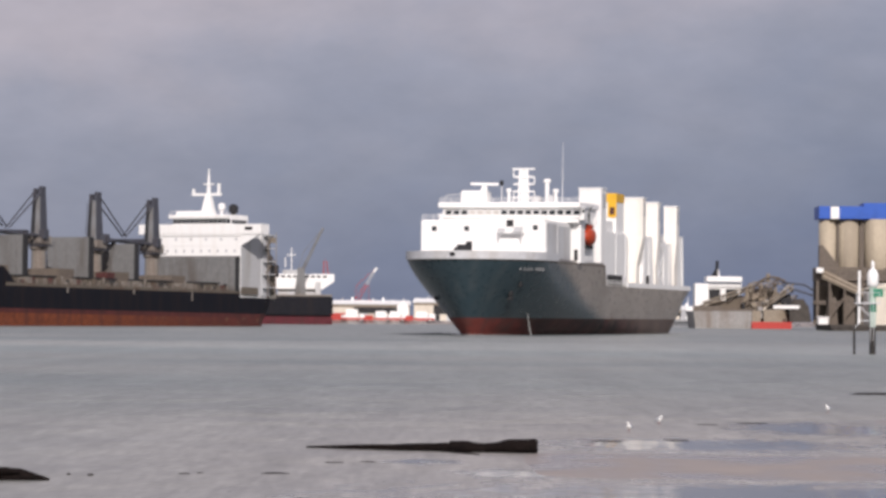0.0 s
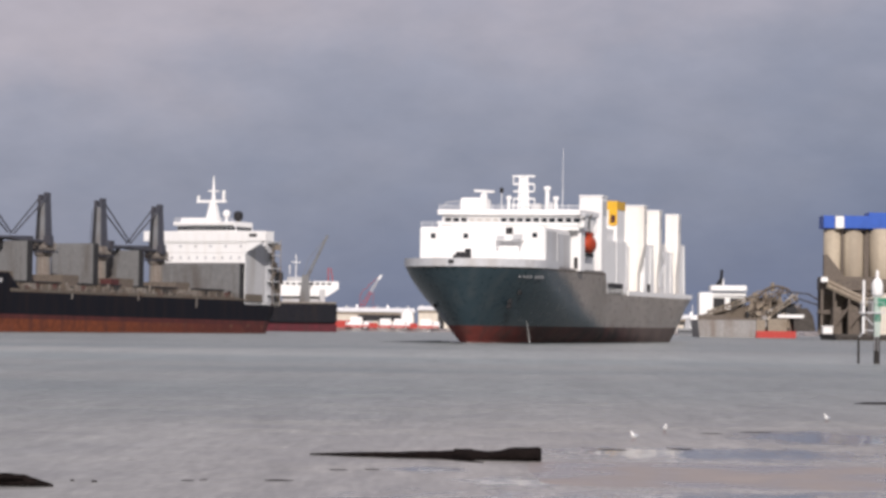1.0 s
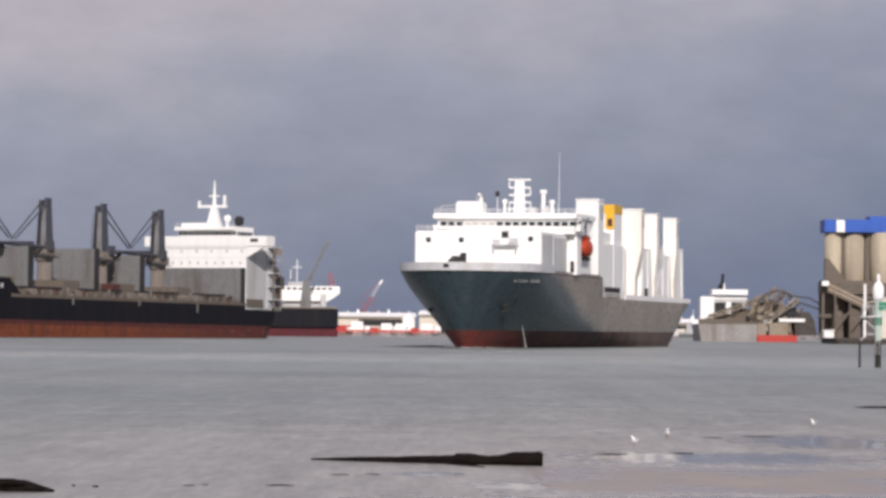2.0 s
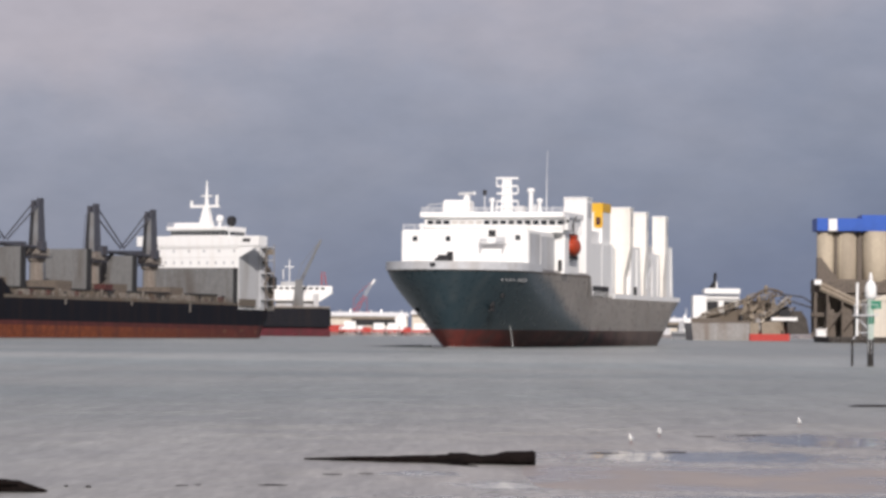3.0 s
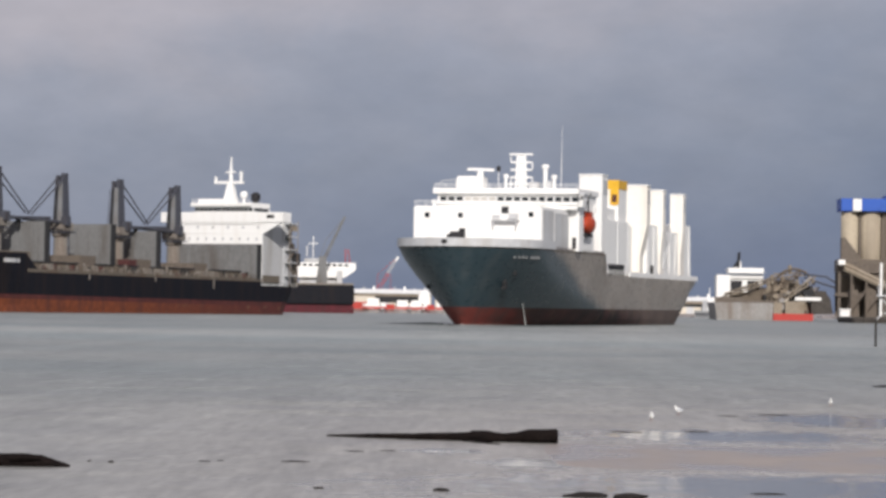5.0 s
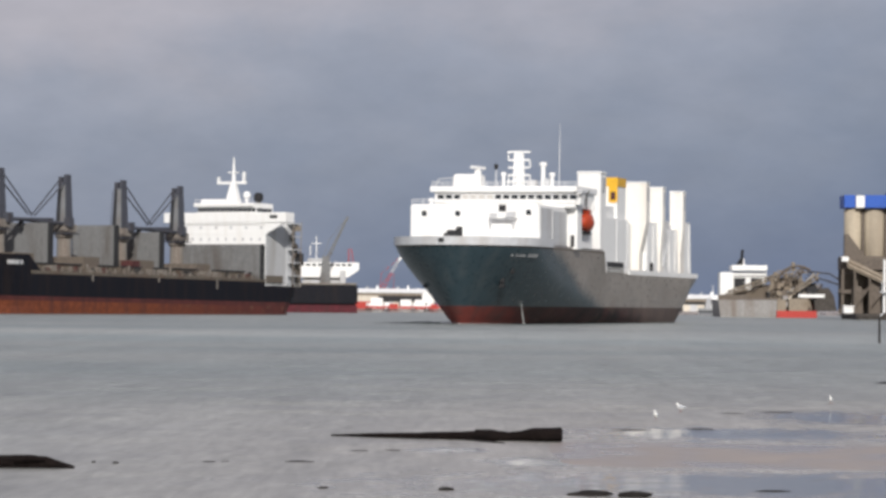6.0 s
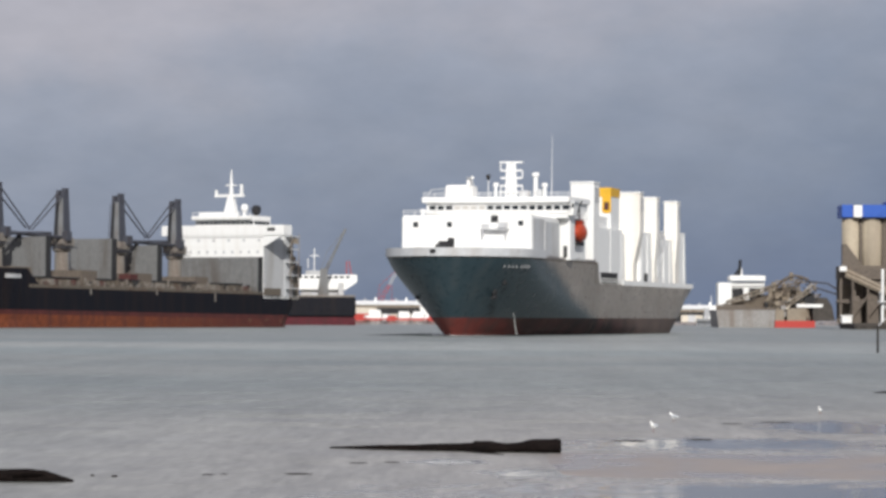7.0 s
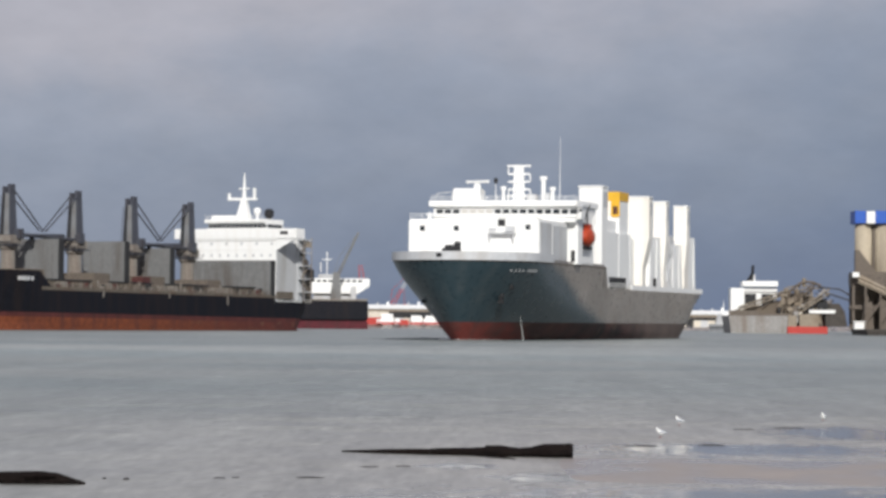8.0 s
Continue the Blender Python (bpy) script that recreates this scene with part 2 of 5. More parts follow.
def lathe(bm, prof, n=16, at=(0, 0, 0)):
    """Turns a profile of (radius, z) round an upright axis."""
    rings = [[bm.verts.new((at[0] + r * math.cos(2 * math.pi * k / n), at[1] + r * math.sin(2 * math.pi * k / n), at[2] + z)) for k in range(n)] for r, z in prof]
    for a, b in zip(rings, rings[1:]):
        for k in range(n):
            bm.faces.new((a[k], a[(k + 1) % n], b[(k + 1) % n], b[k]))
    bm.faces.new(rings[0][::-1])
    bm.faces.new(rings[-1])
    return bm


def prism(bm, outline, y0, y1):
    """An outline in x and z, pulled from y0 to y1."""
    f = [bm.verts.new((x, y0, z)) for x, z in outline]
    b = [bm.verts.new((x, y1, z)) for x, z in outline]
    bm.faces.new(f)
    bm.faces.new(b[::-1])
    for k in range(len(f)):
        j = (k + 1) % len(f)
        bm.faces.new((f[k], b[k], b[j], f[j]))
    return bm


def hull_band(half, stem, stern, z0, z1, entry, run, levels=6, steps=44, upto=None, caps=True):
    """A closed band of a ship's hull between two heights. x to port, y aft. half, stem, stern, entry and run are functions of z."""
    bm = bmesh.new()
    grid = []
    for j in range(levels + 1):
        z = z0 + (z1 - z0) * j / levels
        a, b = stem(z), stern(z) if upto is None else upto
        row = []
        for i in range(steps + 1):
            v = (i / steps) ** 1.8
            y = a + (b - a) * v
            u = min((y - a) / entry(z), 1)
            w = half(z) * (1 - (1 - u) ** 2.1) ** 0.54
            if upto is None:
                e = min((stern(z) - y) / run(z), 1)
                w *= 0.62 + 0.38 * (1 - (1 - max(e, 0)) ** 2.2)
            row.append((w, y, z))
        grid.append(row)
    port = [[bm.verts.new(p) for p in row] for row in grid]
    star = [[bm.verts.new((-x, y, z)) for x, y, z in row] for row in grid]
    for side in (port, star):
        for j in range(levels):
            for i in range(steps):
                bm.faces.new((side[j][i], side[j][i + 1], side[j + 1][i + 1], side[j + 1][i]))
    for j in range(levels):
        bm.faces.new((port[j][-1], star[j][-1], star[j + 1][-1], port[j + 1][-1]))
    for j in (0, levels) if caps else ():
        for i in range(steps):
            bm.faces.new((port[j][i], port[j][i + 1], star[j][i + 1], star[j][i]))
    bmesh.ops.remove_doubles(bm, verts=bm.verts[:], dist=0.01)
    return bm


# ---- ground and water ----
def bed(x, y):
    """Height of the sand and the sea bed."""
    if y > 1500:
        return 1.6
    if y > 130:
        return max(-0.35 - (y - 130) * 0.02, -7)
    n = noise.noise(Vector((x * 0.16, y * 0.07, 3.1))) * 0.012 + noise.noise(Vector((x * 0.7, y * 0.22, 7.7))) * 0.008
    base = -0.017 if y < 76 else -0.017 - (y - 76) * 0.004
    if y > 100:
        base -= (y - 100) * 0.006
    pools = 0.03 * ease((x - 1.5) / 3) * (1 - ease((y - 86) / 8))
    bar = 0.085 * ease((x - 1.0) / 3.0) * (1 - ease((x - 10.0) / 3.0)) * (1 - ease((abs(y - 69.0 + 0.1 * (x - 6)) - 3.2) / 5.5))
    far_bar = 0.15 * ease((x - 11) / 4) * (1 - ease((abs(y - 101) - 2) / 9))
    return base + n - pools + bar + far_bar


def ease(u):
    u = max(0.0, min(1.0, u))
    return u * u * (3 - 2 * u)


def build_ground():
    bm = bmesh.new()
    xs = [-3500, -1200, -400, -150, -60, -35] + [-20 + 0.5 * i for i in range(91)] + [35, 60, 150, 400, 1200, 3500]
    ys = [-3000, -600, -120, -30, 0, 15, 30, 40] + [48 + 0.7 * i for i in range(118)] + [135, 150, 200, 300, 600, 1000, 1490, 1510, 2200, 3200, 4600]
    rows = [[bm.verts.new((x, y, min(bed(x, max(y, 20)), 1.62))) for x in xs] for y in ys]
    for a, b in zip(rows, rows[1:]):
        for i in range(len(xs) - 1):
            bm.faces.new((a[i], a[i + 1], b[i + 1], b[i]))
    m = bpy.data.materials.new("wet_sand")
    m.use_nodes = True
    nd, ln = m.node_tree.nodes, m.node_tree.links
    b = nd["Principled BSDF"]
    tc = nd.new("ShaderNodeTexCoord")
    mp = nd.new("ShaderNodeMapping")
    mp.inputs["Scale"].default_value = (0.28, 0.13, 1)
    ln.new(tc.outputs["Object"], mp.inputs[0])
    n1 = nd.new("ShaderNodeTexNoise")
    n1.inputs["Scale"].default_value, n1.inputs["Detail"].default_value = 1.0, 6
    ln.new(mp.outputs[0], n1.inputs["Vector"])
    n2 = nd.new("ShaderNodeTexNoise")
    n2.inputs["Scale"].default_value, n2.inputs["Detail"].default_value = 3.0, 8
    ln.new(tc.outputs["Object"], n2.inputs["Vector"])
    cr = nd.new("ShaderNodeValToRGB")
    cr.color_ramp.elements[0].position, cr.color_ramp.elements[0].color = 0.40, (0.205, 0.188, 0.182, 1)
    cr.color_ramp.elements[1].position, cr.color_ramp.elements[1].color = 0.62, (0.325, 0.275, 0.238, 1)
    ln.new(n1.outputs["Fac"], cr.inputs[0])
    ln.new(cr.outputs[0], b.inputs["Base Color"])
    rg = nd.new("ShaderNodeMapRange")
    rg.inputs["From Min"].default_value, rg.inputs["From Max"].default_value = 0.42, 0.58
    rg.inputs["To Min"].default_value, rg.inputs["To Max"].default_value = 0.2, 0.48
    ln.new(n1.outputs["Fac"], rg.inputs[0])
    ln.new(rg.outputs[0], b.inputs["Roughness"])
    bp = nd.new("ShaderNodeBump")
    bp.inputs["Strength"].default_value, bp.inputs["Distance"].default_value = 0.5, 0.03
    ln.new(n2.outputs["Fac"], bp.inputs["Height"])
    ln.new(bp.outputs[0], b.inputs["Normal"])
    ob = part("ground", bm, m, smooth=True)
    tagged(ob, "flat wet grey-brown tidal sand and sea bed", "sand", kind="structure")


def build_water():
    bm = bmesh.new()
    xs = [-3500, -800, -200, 0, 200, 800, 3500]
    ys = [40, 80, 160, 400, 800, 1520]
    rows = [[bm.verts.new((x, y, 0)) for x in xs] for y in ys]
    for a, b in zip(rows, rows[1:]):
        for i in range(len(xs) - 1):
            bm.faces.new((a[i], a[i + 1], b[i + 1], b[i]))
    m = bpy.data.materials.new("grey_harbour_water")
    m.use_nodes = True
    nd, ln = m.node_tree.nodes, m.node_tree.links
    b = nd["Principled BSDF"]
    b.inputs["Base Color"].default_value = (0.17, 0.19, 0.185, 1)
    b.inputs["Roughness"].default_value = 0.2
    b.inputs["IOR"].default_value = 1.33
    tc = nd.new("ShaderNodeTexCoord")
    hs = []
    for sc, stx in ((1.3, (0.8, 0.8, 1)), (0.16, (1.2, 0.8, 1)), (0.012, (0.9, 1.6, 1))):
        mp = nd.new("ShaderNodeMapping")
        mp.inputs["Scale"].default_value = stx
        ln.new(tc.outputs["Object"], mp.inputs[0])
        n = nd.new("ShaderNodeTexNoise")
        n.inputs["Scale"].default_value, n.inputs["Detail"].default_value = sc, 7
        ln.new(mp.outputs[0], n.inputs["Vector"])
        hs.append(n)
    # pools among the sand bars lie smooth; ripples grow with the depth
    sp = nd.new("ShaderNodeSeparateXYZ")
    ln.new(tc.outputs["Object"], sp.inputs[0])
    near = None
    for cx, cy, hx, hy in ((6.6, 80.6, 5.6, 5.6), (11.2, 93.0, 3.6, 8.0), (6.5, 57.0, 8.5, 6.0), (1.6, 65.0, 1.6, 2.4), (-0.4, 70.0, 0.9, 1.6)):
        pool = nd.new("ShaderNodeVectorMath")
        pool.operation = "MULTIPLY_ADD"
        pool.inputs[1].default_value, pool.inputs[2].default_value = (1 / hx, 1 / hy, 0), (-cx / hx, -cy / hy, 0)
        ln.new(tc.outputs["Object"], pool.inputs[0])
        size = nd.new("ShaderNodeVectorMath")
        size.operation = "LENGTH"
        ln.new(pool.outputs[0], size.inputs[0])
        if near is None:
            near = size.outputs["Value"]
        else:
            least = nd.new("ShaderNodeMath")
            least.operation = "MINIMUM"
            ln.new(near, least.inputs[0])
            ln.new(size.outputs["Value"], least.inputs[1])
            near = least.outputs[0]
    drawn = nd.new("ShaderNodeMapping")
    drawn.inputs["Scale"].default_value = (1.5, 0.8, 1)
    ln.new(tc.outputs["Object"], drawn.inputs[0])
    ragged = nd.new("ShaderNodeTexNoise")
    ragged.inputs["Scale"].default_value, ragged.inputs["Detail"].default_value = 0.9, 5
    ln.new(drawn.outputs[0], ragged.inputs["Vector"])
    edge = nd.new("ShaderNodeMath")
    edge.operation = "MULTIPLY_ADD"
    edge.inputs[1].default_value = 1.7
    ln.new(ragged.outputs["Fac"], edge.inputs[0])
    ln.new(near, edge.inputs[2])
    still = nd.new("ShaderNodeMapRange")
    still.inputs["From Min"].default_value, still.inputs["From Max"].default_value = 1.32, 2.0
    still.inputs["To Min"].default_value, still.inputs["To Max"].default_value = 0.045, 1.0
    ln.new(edge.outputs[0], still.inputs[0])
    out = nd.new("ShaderNodeMapRange")
    out.inputs["From Min"].default_value, out.inputs["From Max"].default_value = 76, 104
    out.inputs["To Min"].default_value, out.inputs["To Max"].default_value = 0.35, 1.0
    ln.new(sp.outputs["Y"], out.inputs[0])
    calm = nd.new("ShaderNodeMath")
    calm.operation = "MULTIPLY"
    ln.new(still.outputs[0], calm.inputs[0])
    ln.new(out.outputs[0], calm.inputs[1])
    ro = nd.new("ShaderNodeMapRange")
    ro.inputs["From Max"].default_value = 0.35
    ro.inputs["To Min"].default_value, ro.inputs["To Max"].default_value = 0.08, 0.34
    ln.new(calm.outputs[0], ro.inputs[0])
    ln.new(ro.outputs[0], b.inputs["Roughness"])
    bp = nd.new("ShaderNodeBump")
    bp.inputs["Distance"].default_value = 0.35
    ln.new(calm.outputs[0], bp.inputs["Strength"])
    ln.new(hs[0].outputs["Fac"], bp.inputs["Height"])
    bp2 = nd.new("ShaderNodeBump")
    bp2.inputs["Distance"].default_value = 2.2
    ln.new(calm.outputs[0], bp2.inputs["Strength"])
    ln.new(hs[1].outputs["Fac"], bp2.inputs["Height"])
    ln.new(bp.outputs[0], bp2.inputs["Normal"])
    ln.new(bp2.outputs[0], b.inputs["Normal"])
    cr = nd.new("ShaderNodeValToRGB")
    cr.color_ramp.elements[0].position, cr.color_ramp.elements[0].color = 0.38, (0.172, 0.200, 0.197, 1)
    cr.color_ramp.elements[1].position, cr.color_ramp.elements[1].color = 0.64, (0.255, 0.266, 0.250, 1)
    ln.new(hs[2].outputs["Fac"], cr.inputs[0])
    # wind-ruffled streaks along the channel, their light and dark put into the colour
    val = None
    for sc, amt in (((0.30, 0.020, 1), 0.13), ((1.5, 0.12, 1), 0.16), ((5.0, 0.42, 1), 0.22)):
        mp = nd.new("ShaderNodeMapping")
        mp.inputs["Scale"].default_value = sc
        ln.new(tc.outputs["Object"], mp.inputs[0])
        n = nd.new("ShaderNodeTexNoise")
        n.inputs["Scale"].default_value, n.inputs["Detail"].default_value, n.inputs["Roughness"].default_value = 1.0, 4, 0.6
        ln.new(mp.outputs[0], n.inputs["Vector"])
        mr = nd.new("ShaderNodeMapRange")
        mr.inputs["From Min"].default_value, mr.inputs["From Max"].default_value = 0.3, 0.7
        mr.inputs["To Min"].default_value, mr.inputs["To Max"].default_value = 1 - amt, 1 + amt
        ln.new(n.outputs["Fac"], mr.inputs[0])
        if val is None:
            val = mr.outputs[0]
        else:
            mu = nd.new("ShaderNodeMath")
            mu.operation = "MULTIPLY"
            ln.new(val, mu.inputs[0])
            ln.new(mr.outputs[0], mu.inputs[1])
            val = mu.outputs[0]
    # pale ruffled band on the far water; its brighter sheen is painted in
    lane = nd.new("ShaderNodeVectorMath")
    lane.operation = "MULTIPLY_ADD"
    lane.inputs[1].default_value, lane.inputs[2].default_value = (0, 0.0095, 0), (0, -3.15, 0)
    ln.new(tc.outputs["Object"], lane.inputs[0])
    off = nd.new("ShaderNodeVectorMath")
    off.operation = "LENGTH"
    ln.new(lane.outputs[0], off.inputs[0])
    frayed = nd.new("ShaderNodeMath")
    frayed.operation = "ADD"
    ln.new(off.outputs["Value"], frayed.inputs[0])
    ln.new(hs[2].outputs["Fac"], frayed.inputs[1])
    pale = nd.new("ShaderNodeMapRange")
    pale.interpolation_type = "SMOOTHSTEP"
    for key, v in (("From Min", 0.7), ("From Max", 1.5), ("To Min", 1.28), ("To Max", 1.0)):
        pale.inputs[key].default_value = v
    ln.new(frayed.outputs[0], pale.inputs[0])
    ruffled = nd.new("ShaderNodeMath")
    ruffled.operation = "MULTIPLY"
    ln.new(val, ruffled.inputs[0])
    ln.new(pale.outputs[0], ruffled.inputs[1])
    val = ruffled.outputs[0]
    hv = nd.new("ShaderNodeHueSaturation")
    shoal = nd.new("ShaderNodeMapRange")
    shoal.inputs["From Min"].default_value, shoal.inputs["From Max"].default_value = 72, 150
    shoal.inputs["To Min"].default_value, shoal.inputs["To Max"].default_value = 1, 0
    ln.new(sp.outputs["Y"], shoal.inputs[0])
    plume = nd.new("ShaderNodeMapRange")
    plume.inputs["From Min"].default_value, plume.inputs["From Max"].default_value = -12, 4
    plume.inputs["To Min"].default_value, plume.inputs["To Max"].default_value = 0.45, 1.0
    ln.new(sp.outputs["X"], plume.inputs[0])
    silt = nd.new("ShaderNodeMath")
    silt.operation = "MULTIPLY"
    ln.new(shoal.outputs[0], silt.inputs[0])
    ln.new(plume.outputs[0], silt.inputs[1])
    turbid = nd.new("ShaderNodeMix")
    turbid.data_type = "RGBA"
    turbid.inputs[7].default_value = (0.325, 0.307, 0.282, 1)
    ln.new(silt.outputs[0], turbid.inputs[0])
    ln.new(cr.outputs[0], turbid.inputs[6])
    ln.new(turbid.outputs[2], hv.inputs["Color"])
    ln.new(val, hv.inputs["Value"])
    # the still pools are clear and show dark wet mud below
    clearness = nd.new("ShaderNodeMapRange")
    clearness.inputs["From Min"].default_value, clearness.inputs["From Max"].default_value = 0.05, 0.7
    clearness.inputs["To Min"].default_value, clearness.inputs["To Max"].default_value = 0.8, 0.0
    ln.new(still.outputs[0], clearness.inputs[0])
    mud = nd.new("ShaderNodeMix")
    mud.data_type = "RGBA"
    mud.inputs[7].default_value = (0.085, 0.072, 0.060, 1)
    ln.new(clearness.outputs[0], mud.inputs[0])
    ln.new(hv.outputs[0], mud.inputs[6])
    ln.new(mud.outputs[2], b.inputs["Base Color"])
    ob = part("water", bm, m)
    tagged(ob, "calm grey-green harbour water with fine ripples", "water", kind="structure")


build_ground()
build_water()


# ---- the incoming cargo ship: x to port, y aft from the deckhouse front, z from the waterline ----
def s_half(z):
    return 11.2 + 2.0 * min(max(z, 0) / 14, 1) ** 0.8


def s_stem(z):
    return -9.0 - 9.5 * (max(0, z) / 14) ** 0.8


def s_stern(z):
    return 142 + 8.0 * min(max(z, 0) / 9.5, 1) ** 0.9


def s_entry(z):
    k = min(max(z, 0) / 14, 1) ** 0.55
    return 150 - 134 * (1 - (1 - k) ** 1.6)


def s_run(z):
    return 20 - 14 * min(max(z, 0) / 9.5, 1)


def s_skin(y, z):
    """The port half-breadth of the hull at a place along it."""
    u = max(0, min((y - s_stem(z)) / s_entry(z), 1))
    return s_half(z) * (1 - (1 - u) ** 2.1) ** 0.54


def windows(parent, name, rows, normal="front", material="glass"):
    """One pane each, set a little proud of a wall. Rows: x or y centre, z centre, width, height, wall plane."""
    for c, z, w, h, p in rows:
        if normal == "front":
            part(name, boxes((c - w / 2, c + w / 2, p - 0.05, p + 0.05, z - h / 2, z + h / 2)), material, parent)
        else:
            part(name, boxes((p - 0.05, p + 0.05, c - w / 2, c + w / 2, z - h / 2, z + h / 2)), material, parent)


def railing(x0, y0, x1, y1, z, h=1.1, step=2.0):
    """Posts and two rails along a deck edge."""
    bm = bmesh.new()
    a, b = Vector((x0, y0, z)), Vector((x1, y1, z))
    n = max(1, int((b - a).length / step))
    for k in range(n + 1):
        p = a.lerp(b, k / n)
        rod(bm, p, p + Vector((0, 0, h)), 0.05, n=5)
    for q in (0.55, 1.0):
        rod(bm, a + Vector((0, 0, h * q)), b + Vector((0, 0, h * q)), 0.05, n=5)
    return bm


def build_ship():
    ship = thing("cargo_ship", "teal-hulled cargo ship with tall white deckhouse and towers, steaming in", "ship")
    part("boot_topping", hull_band(s_half, s_stem, s_stern, -3, 3.2, s_entry, s_run, 8, 60, caps=False), "boot", ship, "worn dull red waterline paint", True)
    part("hull", hull_band(s_half, s_stem, s_stern, 3.2, 9.8, s_entry, s_run, 12, 60, caps=False), "teal", ship, "teal hull plating, bow shade and lit grey-brown side painted in", True)
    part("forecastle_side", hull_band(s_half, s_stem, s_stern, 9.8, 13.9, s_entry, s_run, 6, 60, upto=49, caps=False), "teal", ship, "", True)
    part("foredeck", hull_band(s_half, s_stem, s_stern, 13.6, 13.88, s_entry, s_run, 1, 40, upto=48.9), "decksteel", ship)
    part("bulwark", hull_band(lambda z: s_half(14) + 0.2, lambda z: s_stem(14) - 0.3, s_stern, 13.9, 15.4, lambda z: 16.2, s_run, 2, 30, upto=6), "lightgrey", ship, "pale grey bow bulwark")
    # side bulwark that steps down behind the forecastle
    for sgn in (-1, 1):
        bm = bmesh.new()
        box(bm, *sorted((sgn * 12.9, sgn * 13.2)), 6, 47, 13.9, 14.35)
        v = [(sgn * 12.74, 48.9, 9.8), (sgn * 12.74, 52.5, 9.8), (sgn * 13.19, 48.9, 14.0)]
        w = [(x - sgn * 0.3, y, z) for x, y, z in v]
        a, b = [bm.verts.new(p) for p in v], [bm.verts.new(p) for p in w]
        bm.faces.new(a), bm.faces.new(b)
        for k in range(3):
            bm.faces.new((a[k], a[(k + 1) % 3], b[(k + 1) % 3], b[k]))
        part("side_bulwark", bm, "teal", ship)
    part("stern_bulwark", boxes((12.4, 12.7, 74, 146.5, 9.8, 10.8), (-12.7, -12.4, 74, 146.5, 9.8, 10.8), (-9.5, 9.5, 149.2, 149.5, 9.8, 10.8)), "white", ship, "white painted low bulwark")
    part("mooring_deck", boxes((-12.4, 12.4, 49, 145.5, 9.7, 9.9)), "decksteel", ship)
    # deckhouse, with its front block, side blocks and bridge
    house = part("deckhouse", boxes((-12, 12, 0, 22, 13.9, 21.6), bevel=0.25), "white", ship, "white welded steel deckhouse")
    windows(house, "porthole", [(-9.4, 19.9, 0.9, 0.9, 0), (-3.1, 19.9, 0.9, 0.9, 0), (10.1, 20.1, 0.9, 0.9, 0)])
    part("door", boxes((4.6, 5.9, -0.1, 0.06, 20.3, 21.5)), "dark", house)
    # grey panels put the port side's shade into the colour
    part("side_panel", boxes((11.95, 12.12, 1.0, 9.5, 14.5, 21.0), (11.95, 12.12, 10.2, 21.4, 14.5, 20.7)), "lightgrey", house, "port side plating, pale grey for its shade")
    part("platform", boxes((3.2, 8.0, -1.3, 0, 18.9, 19.1), (3.3, 3.5, -1.2, -1.0, 17.8, 18.9), (7.6, 7.8, -1.2, -1.0, 17.8, 20.0), (3.2, 4.6, -1.25, -1.1, 19.3, 19.9), (6.3, 8.0, -1.25, -1.1, 19.3, 20.2)), "lightgrey", house)
    part("roof_rail", railing(-11.8, 0.3, 11.8, 0.3, 21.6, 0.9), "white", house)
    part("vent", lathe(bmesh.new(), [(0.35, 0), (0.35, 0.6), (0.6, 0.7), (0.6, 1.0), (0.2, 1.2)], 10, (-8.8, 2.5, 21.6)), "white", house)
    wing = part("side_house", boxes((-13.2, 13.2, 22, 38, 13.9, 23.0), bevel=0.15), "white", ship)
    part("front_screen", boxes((12.6, 13.98, 21.8, 25.6, 13.9, 22.2), bevel=0.08), "white", wing, "white screen wall before the lifeboat")
    part("door", boxes((12.75, 13.45, 21.72, 21.84, 14.4, 16.5)), "dark", wing)
    bridge = part("bridge", boxes((-13.1, 14.0, 20, 36, 21.6, 24.5), bevel=0.1), "white", ship, "white bridge across the full beam")
    part("roof", boxes((-13.8, 14.4, 19.2, 36.6, 24.5, 25.6), bevel=0.12), "white", bridge)
    port_wing = part("wing", box(bmesh.new(), 13.9, 14.9, 20.3, 23.6, 22.2, 24.4, top=(13.9, 15.1, 20.3, 23.6)), "white", bridge)
    part("wing_roof", boxes((14.4, 15.3, 20.1, 23.8, 24.4, 24.7)), "lightgrey", port_wing)
    for k in range(17):
        x = -12.5 + 1.59 * k
        part("window", boxes((x, x + 1.18, 19.93, 20.05, 23.15, 24.0)), "blind" if k in (3, 4, 5, 6) else "glass", bridge)
        part("mullion", boxes((x + 1.3, x + 1.45, 19.9, 20.02, 22.9, 24.3)), "lightgrey", bridge)
    windows(port_wing, "window", [(14.25, 23.7, 0.45, 0.7, 20.28), (14.85, 23.85, 0.45, 0.6, 20.28)])
    windows(bridge, "window", [(21.4 + 1.75 * k, 23.6, 1.25, 0.8, 14.02) for k in range(2)], "side")
    part("sill_ledge", boxes((-13.3, 14.1, 19.7, 20.0, 22.55, 22.75)), "white", bridge)
    part("roof_rail", railing(-13.5, 19.5, 14.2, 19.5, 25.6, 0.8), "white", bridge)
    part("awning_frame", rods([((-13.2, 20.5, 25.6), (-12.4, 20.5, 27.0)), ((-12.4, 20.5, 27.0), (-9.6, 20.5, 27.2)), ((-9.6, 20.5, 27.2), (-9.6, 20.5, 25.6))], 0.1), "lightgrey", bridge)
    gear_from = set(ship.children)
    roomtop = part("radar_room", boxes((-7.0, -2.4, 11, 17, 25.2, 27.5), bevel=0.2), "white", ship)
